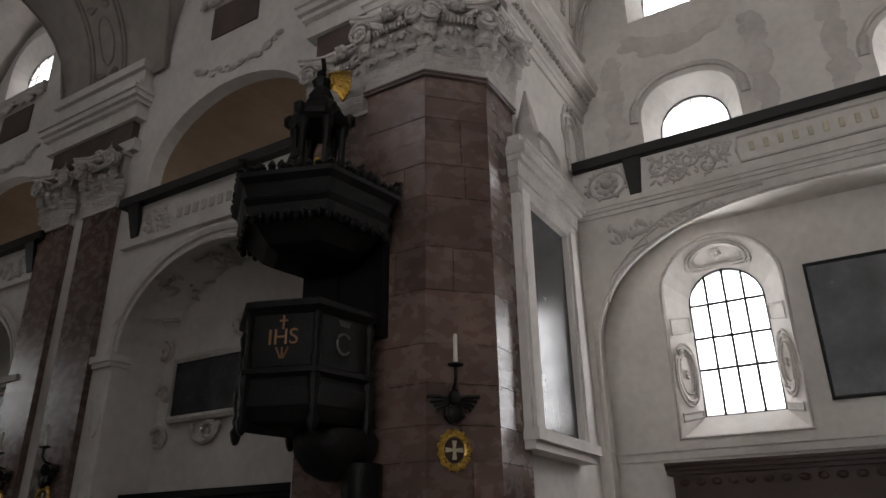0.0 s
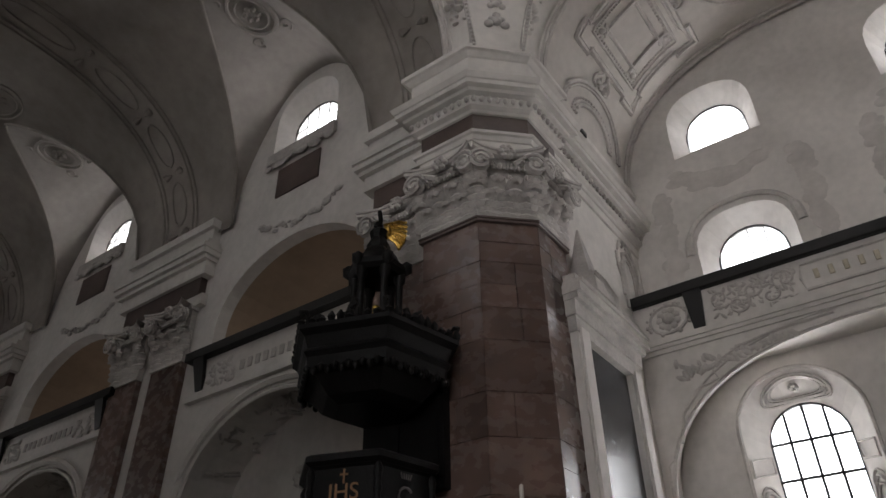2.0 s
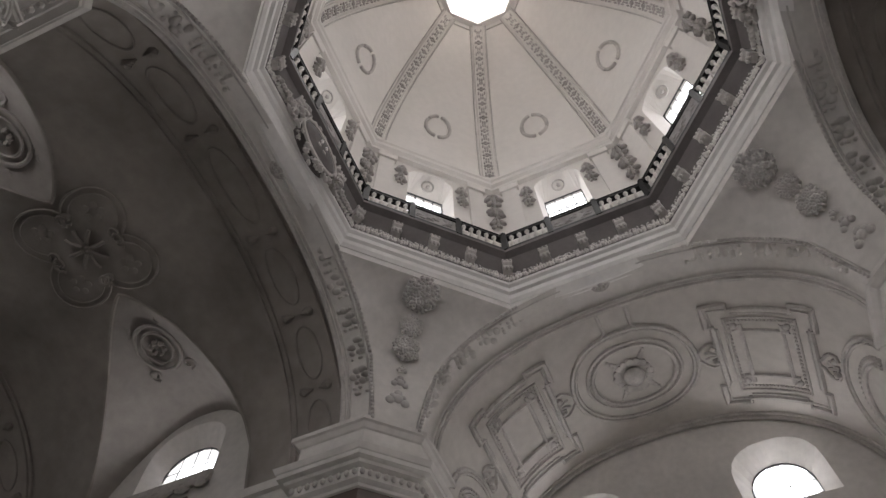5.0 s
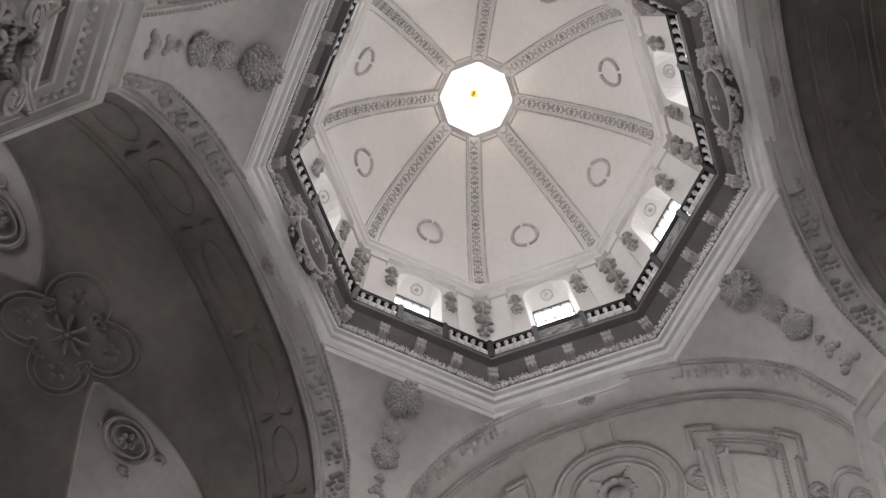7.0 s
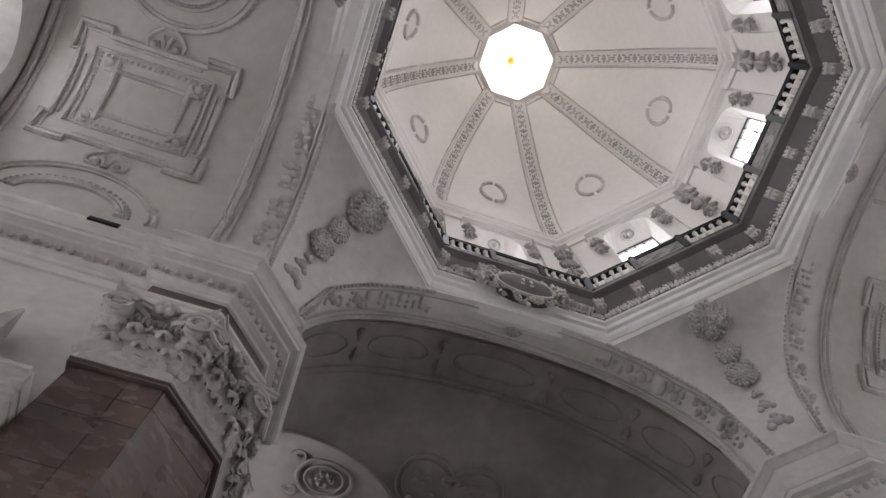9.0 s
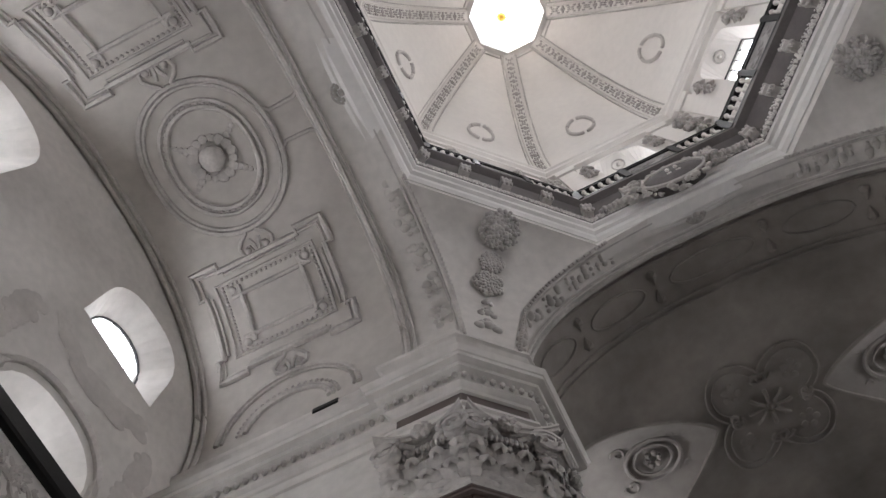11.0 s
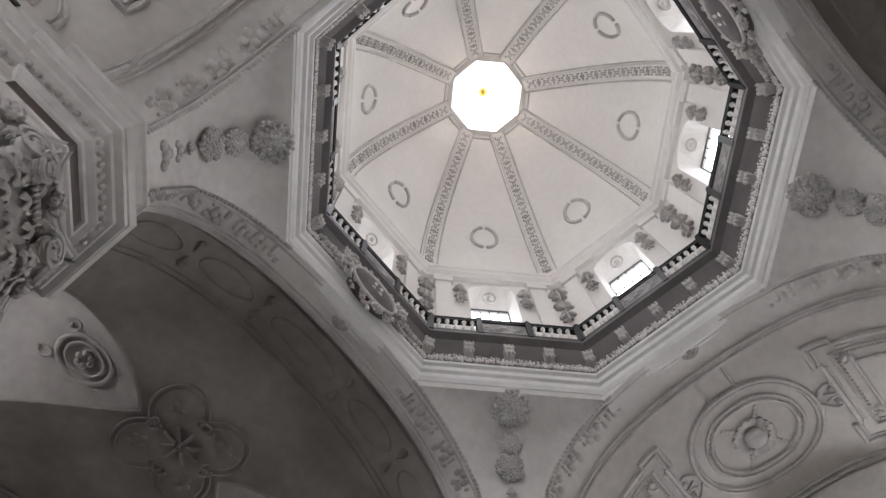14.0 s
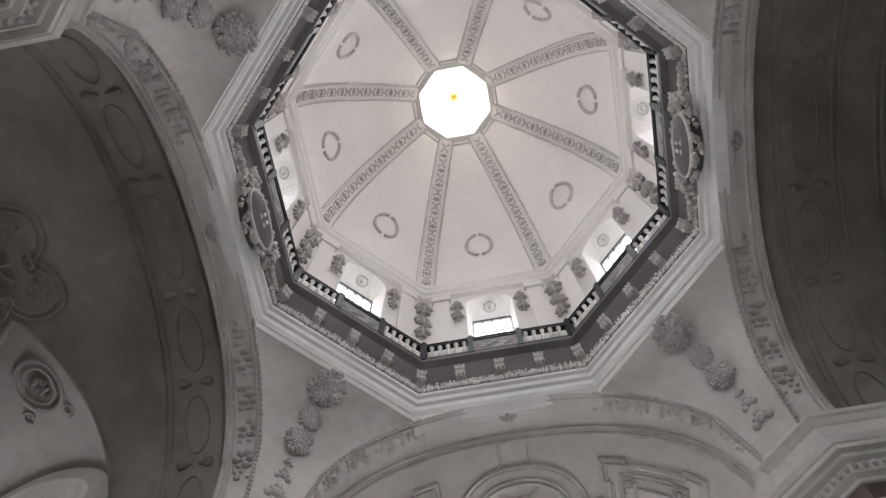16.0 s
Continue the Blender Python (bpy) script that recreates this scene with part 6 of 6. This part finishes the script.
    for k in range(6):
        a = t0 + k * math.pi / 3
        bm = bmesh.new()
        p = Vector((c[0] + 1.3 * math.cos(a), c[1] + 1.3 * math.sin(a), 6.8))
        out = Vector((math.cos(a), math.sin(a), 0))
        tube(bm, [p, p + Vector((0, 0, 0.15)), p + out * 0.08 + Vector((0, 0, 0.26)), p + out * 0.16 + Vector((0, 0, 0.22))], 0.05, 5)
        for q in range(4):
            blob(bm, p - out * 0.12 + Vector((rg.uniform(-.12, .12), rg.uniform(-.12, .12), 0.08 + rg.uniform(0, .12))), rg.uniform(0.06, 0.1), None, 1)
        part("finial", bm, BLACK, can, smooth=True)
        bm = bmesh.new()
        a += math.pi / 6
        p = Vector((c[0] + 1.05 * math.cos(a), c[1] + 1.05 * math.sin(a), 6.86))
        blob(bm, p + Vector((0, 0, 0.1)), 0.09, None, 2, (1, 1, 1.4))
        tube(bm, [p + Vector((0, 0, 0.18)), p + Vector((0.04, 0, 0.3)), p + Vector((0.12, 0, 0.36))], 0.025, 5)
        blob(bm, p + Vector((0, 0, 0.25)), 0.05, None, 1)
        part("vase", bm, GOLD if k % 3 == 1 else BLACK, can, smooth=True)
    for k in range(6):
        a = k * math.pi / 3
        bm = bmesh.new()
        lathe(bm, (c[0] + 0.4 * math.cos(a), c[1] + 0.4 * math.sin(a), 7.02), [(0.1, 0), (0.1, 0.08), (0.065, 0.1), (0.06, 1.05), (0.1, 1.12), (0.11, 1.28)], 8)
        tube(bm, [(c[0] + 0.5 * math.cos(a), c[1] + 0.5 * math.sin(a), 7.02), (c[0] + 0.68 * math.cos(a), c[1] + 0.68 * math.sin(a), 7.2), (c[0] + 0.52 * math.cos(a), c[1] + 0.52 * math.sin(a), 7.6)], 0.06, 6)
        part("column", bm, BLACK, can, smooth=True)
    for k in range(54):
        a = 2 * math.pi * (k + 0.5) / 54
        r = 1.42 * math.cos(math.pi / 6) / math.cos((a - t0) % (math.pi / 3) - math.pi / 6)
        q = Vector((c[0] + r * math.cos(a), c[1] + r * math.sin(a), 6.83))
        hgt = rg.uniform(0.06, 0.2)
        bm = bmesh.new()
        loft(bm, [ngon(5, rr, q.z + zz, (q.x, q.y)) for rr, zz in ((0.05, 0), (0.07, hgt * 0.4), (0.015, hgt))], closed=True, caps=True)
        part("cresting_leaf", bm, BLACK, can, "", True)
    bm = bmesh.new()
    loft(bm, [ngon(6, r, z, c) for r, z in ((0.48, 8.24), (0.56, 8.32), (0.56, 8.42), (0.42, 8.5), (0.34, 8.7), (0.22, 8.84))], closed=True, caps=True)
    for k in range(6):
        a = k * math.pi / 3
        blob(bm, (c[0] + 0.52 * math.cos(a), c[1] + 0.52 * math.sin(a), 8.42), 0.12, None, 1, (1, 1, 1.3))
    part("crown", bm, BLACK, can, smooth=True)
    # gilt monogram on the parapet's face
    def face_m(a, r, z):
        out = Vector((math.cos(a), math.sin(a), 0))
        m = Matrix((Vector((-math.sin(a), math.cos(a), 0)), Vector((0, 0, 1)), out)).transposed().to_4x4()
        m.translation = Vector((c[0], c[1], 0)) + out * r + Vector((0, 0, z))
        return m
    m = face_m(radians(200), 0.95 * 1.04 * math.cos(math.pi / 6) + 0.004, 4.34)
    bm = bmesh.new()
    text_mesh(bm, "IHS", 0.32, m)
    box(bm, -0.012, 0.012, 0.12, 0.32, 0, 0.02, m)
    box(bm, -0.06, 0.06, 0.23, 0.255, 0, 0.02, m)
    for t in (-1, 0, 1):
        tube(bm, [m @ Vector((t * 0.09, -0.14, 0.01)), m @ Vector((t * 0.02, -0.3, 0.01))], 0.014, 5)
    part("monogram", bm, COPPER, th, "gilt letters IHS with a cross and three nails")
    m = face_m(radians(260), 0.95 * 1.04 * math.cos(math.pi / 6) + 0.004, 4.3)
    bm = bmesh.new()
    tube(bm, [m @ Vector((0.13 * math.cos(a), 0.15 * math.sin(a), 0.01)) for a in np.linspace(0.7, 5.6, 14)], 0.02, 5)
    for t in (-2, -1, 0, 1, 2):
        tube(bm, [m @ Vector((t * 0.035, 0.26, 0.01)), m @ Vector((t * 0.05, 0.34, 0.01))], 0.012, 5)
    part("emblem", bm, GREY_FRIEZE, th, "dull crowned ring emblem")
    # plain figure on top and a gilt wing
    bm = bmesh.new()
    b = Vector((c[0], c[1], 8.82))
    loft(bm, [ngon(8, r, z, (c[0] + dx, c[1])) for r, z, dx in ((0.2, 8.79, 0), (0.22, 8.94, 0), (0.14, 9.09, 0), (0.18, 9.24, 0.0), (0.07, 9.35, 0.0))], closed=True, caps=True)
    blob(bm, b + Vector((0, 0.03, 0.6)), 0.09, None, 2)
    tube(bm, [b + Vector((0, 0.0, 0.42)), b + Vector((-0.1, -0.12, 0.6)), b + Vector((-0.12, -0.1, 0.8))], 0.045, 6)
    tagged(part("statue", bm, BLACK, None, "", True), "small dark carved figure standing on the pulpit canopy", "statue")
    bm = bmesh.new()
    for k in range(8):
        s = k / 7
        p = b + Vector((0.06 + 0.05 * s, -0.06 - 0.05 * s, 0.6 - 0.24 * s))
        e = radians(22 - 62 * s)
        d = Vector((0.7 * math.cos(e), -0.7 * math.cos(e), math.sin(e)))
        w = 0.46 - 0.16 * s
        tube(bm, [p, p + d * w * 0.6 + Vector((0.02, 0, 0.02)), p + d * w - Vector((0, 0, 0.07))], 0.036, 5)
    blob(bm, b + Vector((0.1, -0.1, 0.45)), 0.12, None, 2, (0.7, 0.7, 1.3))
    tagged(part("gilt_wing", bm, GOLD, None, "", True), "gilded wing behind the carved canopy figure", "ornament")
    bm = bmesh.new()
    loft(bm, [ngon(8, r, z, c) for r, z in ((0.13, 7.03), (0.15, 7.15), (0.1, 7.35), (0.11, 7.5), (0.04, 7.6))], closed=True, caps=True)
    blob(bm, (c[0], c[1], 7.66), 0.07)
    tagged(part("gilt_ornament", bm, GOLD, None, "", True), "gilded ornament inside the canopy's little temple", "ornament")
    return th


pulpit()


# ---- sconces and consecration crosses ----
def sconce():
    """Faces -x, at the height of its pan."""
    th = thing("candle_sconce", "dark iron candle sconce with a winged head and white candle", "sconce", "apostle candle sconces")
    bm = bmesh.new()
    lathe(bm, (-0.2, 0, 0.02), [(0.032, 0), (0.032, 0.42), (0.01, 0.44)], 10)
    part("candle", bm, WAX, th, "white wax candle")
    bm = bmesh.new()
    lathe(bm, (-0.2, 0, -0.04), [(0.03, 0), (0.12, 0.03), (0.12, 0.05), (0.02, 0.055)], 12)
    part("drip_pan", bm, IRON, th)
    bm = bmesh.new()
    tube(bm, [(-0.2, 0, -0.03), (-0.2, 0, -0.2), (-0.12, 0, -0.3), (0.02, 0, -0.34)], 0.025, 6)
    part("arm", bm, IRON, th)
    bm = bmesh.new()
    blob(bm, (-0.1, 0, -0.45), 0.11, None, 2, (0.9, 0.85, 1.1))
    part("head", bm, IRON, th, "", True)
    for t in (-1, 1):
        for q in range(4):
            bm = bmesh.new()
            tube(bm, [(-0.03, t * 0.08, -0.46 - 0.03 * q), (-0.05, t * 0.22, -0.44 - 0.05 * q), (-0.03, t * (0.4 - 0.05 * q), -0.43 - 0.07 * q)], 0.03, 5)
            part("wing_feather", bm, IRON, th, "", True)
        bm = bmesh.new()
        tube(bm, [(-0.05, t * 0.1, -0.6), (-0.07, t * 0.12, -0.72), (-0.05, t * 0.02, -0.8)], 0.05, 6)
        part("scroll", bm, IRON, th, "", True)
    bm = bmesh.new()
    blob(bm, (-0.05, 0, -0.68), 0.12, None, 2, (0.6, 1, 1.1))
    part("boss", bm, IRON, th, "", True)
    return th


def cross_medallion():
    th = thing("consecration_cross", "gilt oval wreath round a gilt cross on dark ground", "medallion", "consecration crosses")
    bm = bmesh.new()
    lathe(bm, (0.01, 0, 0), [(0.17, 0), (0.17, 0.03)], 20, Matrix.Rotation(-math.pi / 2, 3, "Y"))
    part("plate", bm, WOOD, th, "dark red ground")
    for k in range(26):
        a = 2 * math.pi * k / 26
        bm = bmesh.new()
        blob(bm, (-0.03, (0.2 + 0.02 * (k % 2)) * math.cos(a), (0.24 + 0.02 * (k % 2)) * math.sin(a)), 0.05, None, 1, (0.7, 1, 1))
        part("wreath_leaf", bm, GOLD, th, "", True)
    bm = bmesh.new()
    tube(bm, [(-0.03, 0.165 * math.cos(a), 0.2 * math.sin(a)) for a in np.linspace(0, 6.283, 24)[:-1]], 0.02, 5, True)
    part("rim", bm, GOLD, th, "gilt oval rim", True)
    bm = bmesh.new()
    for a in range(4):
        prism(bm, [Matrix.Rotation(a * math.pi / 2, 3, "X") @ Vector(p) for p in ((-0.022, -0.015, 0.0), (-0.022, 0.015, 0.0), (-0.022, 0.035, 0.13), (-0.022, -0.035, 0.13))], (-0.02, 0, 0))
    part("cross", bm, PALEGILT, th, "pale worn silvered cross")
    return th


sc, cr = sconce(), cross_medallion()
sc.matrix_basis = Matrix.Translation((5.25, 5.48, 4.06)) @ Matrix.Rotation(math.pi / 4, 4, "Z")
cr.matrix_basis = Matrix.Translation((5.245, 5.475, 2.87)) @ Matrix.Rotation(math.pi / 4, 4, "Z")
for y in (15.45, 17.15):
    copy_thing(sc, Matrix.Translation((NW_ - 0.16, y, 3.7)))
    copy_thing(cr, Matrix.Translation((NW_ - 0.16, y, 2.66)))


# ---- coats of arms on the octagon over nave and choir ----
def cartouche():
    th = thing("cartouche", "white stucco cartouche with a dark oval shield on the octagon", "cartouche", "octagon cartouches")
    tilt = Matrix.Translation((0, 4.97, 17.78)) @ Matrix.Rotation(radians(6), 4, "X") @ Matrix.Scale(1.1, 4)
    bm = bmesh.new()
    rows = []
    for k, (r, d) in enumerate(((0.0001, 0.13), (0.3, 0.11), (0.5, 0.05), (0.56, 0.0), (0.56, -0.25))):
        rows.append([tilt @ Vector((r * 1.15 * math.cos(a), -d, r * 0.72 * math.sin(a))) for a in np.linspace(0, 2 * math.pi, 25)[:-1]])
    loft(bm, rows, closed=True)
    part("shield", bm, GREY_FRIEZE, th, "dark oval shield")
    bm = bmesh.new()
    rg = random.Random(14)
    tube(bm, [tilt @ Vector((0.68 * math.cos(a), -0.03, 0.44 * math.sin(a))) for a in np.linspace(0, 6.283, 28)[:-1]], 0.05, 6, True)
    part("rim", bm, STUCCO, th, "white moulded rim", True)
    bm = bmesh.new()
    for k in range(110):
        a = rg.uniform(0, 6.283)
        s = rg.uniform(1.0, 1.5)
        blob(bm, tilt @ Vector((0.74 * s * math.cos(a), rg.uniform(-0.05, 0.12), 0.45 * s * math.sin(a))), rg.uniform(0.035, 0.1), Matrix.Rotation(rg.uniform(0, 3), 3, "Y"), 1, (1.5, 0.8, 0.7))
    part("leaf_border", bm, STUCCO, th, "white leafy border", True)
    for t in (-1, 1):
        bm = bmesh.new()
        for q in range(8):
            blob(bm, tilt @ Vector((t * (0.95 + 0.1 * q), 0.08, 0.1 + 0.02 * rg.uniform(-2, 2))), 0.11 - 0.006 * q, None, 1)
        part("leaf_spray", bm, STUCCO, th, "", True)
    for t in (-1, 1):
        bm = bmesh.new()
        blob(bm, tilt @ Vector((t * 0.09, -0.14, 0.02)), 0.08, None, 1, (0.7, 0.5, 1.2))
        blob(bm, tilt @ Vector((t * 0.1, -0.12, -0.13)), 0.06, None, 1, (1.2, 0.5, 0.6))
        part("crest", bm, PLASTER, th)
    return th


ca = cartouche()
copy_thing(ca, MIRY)
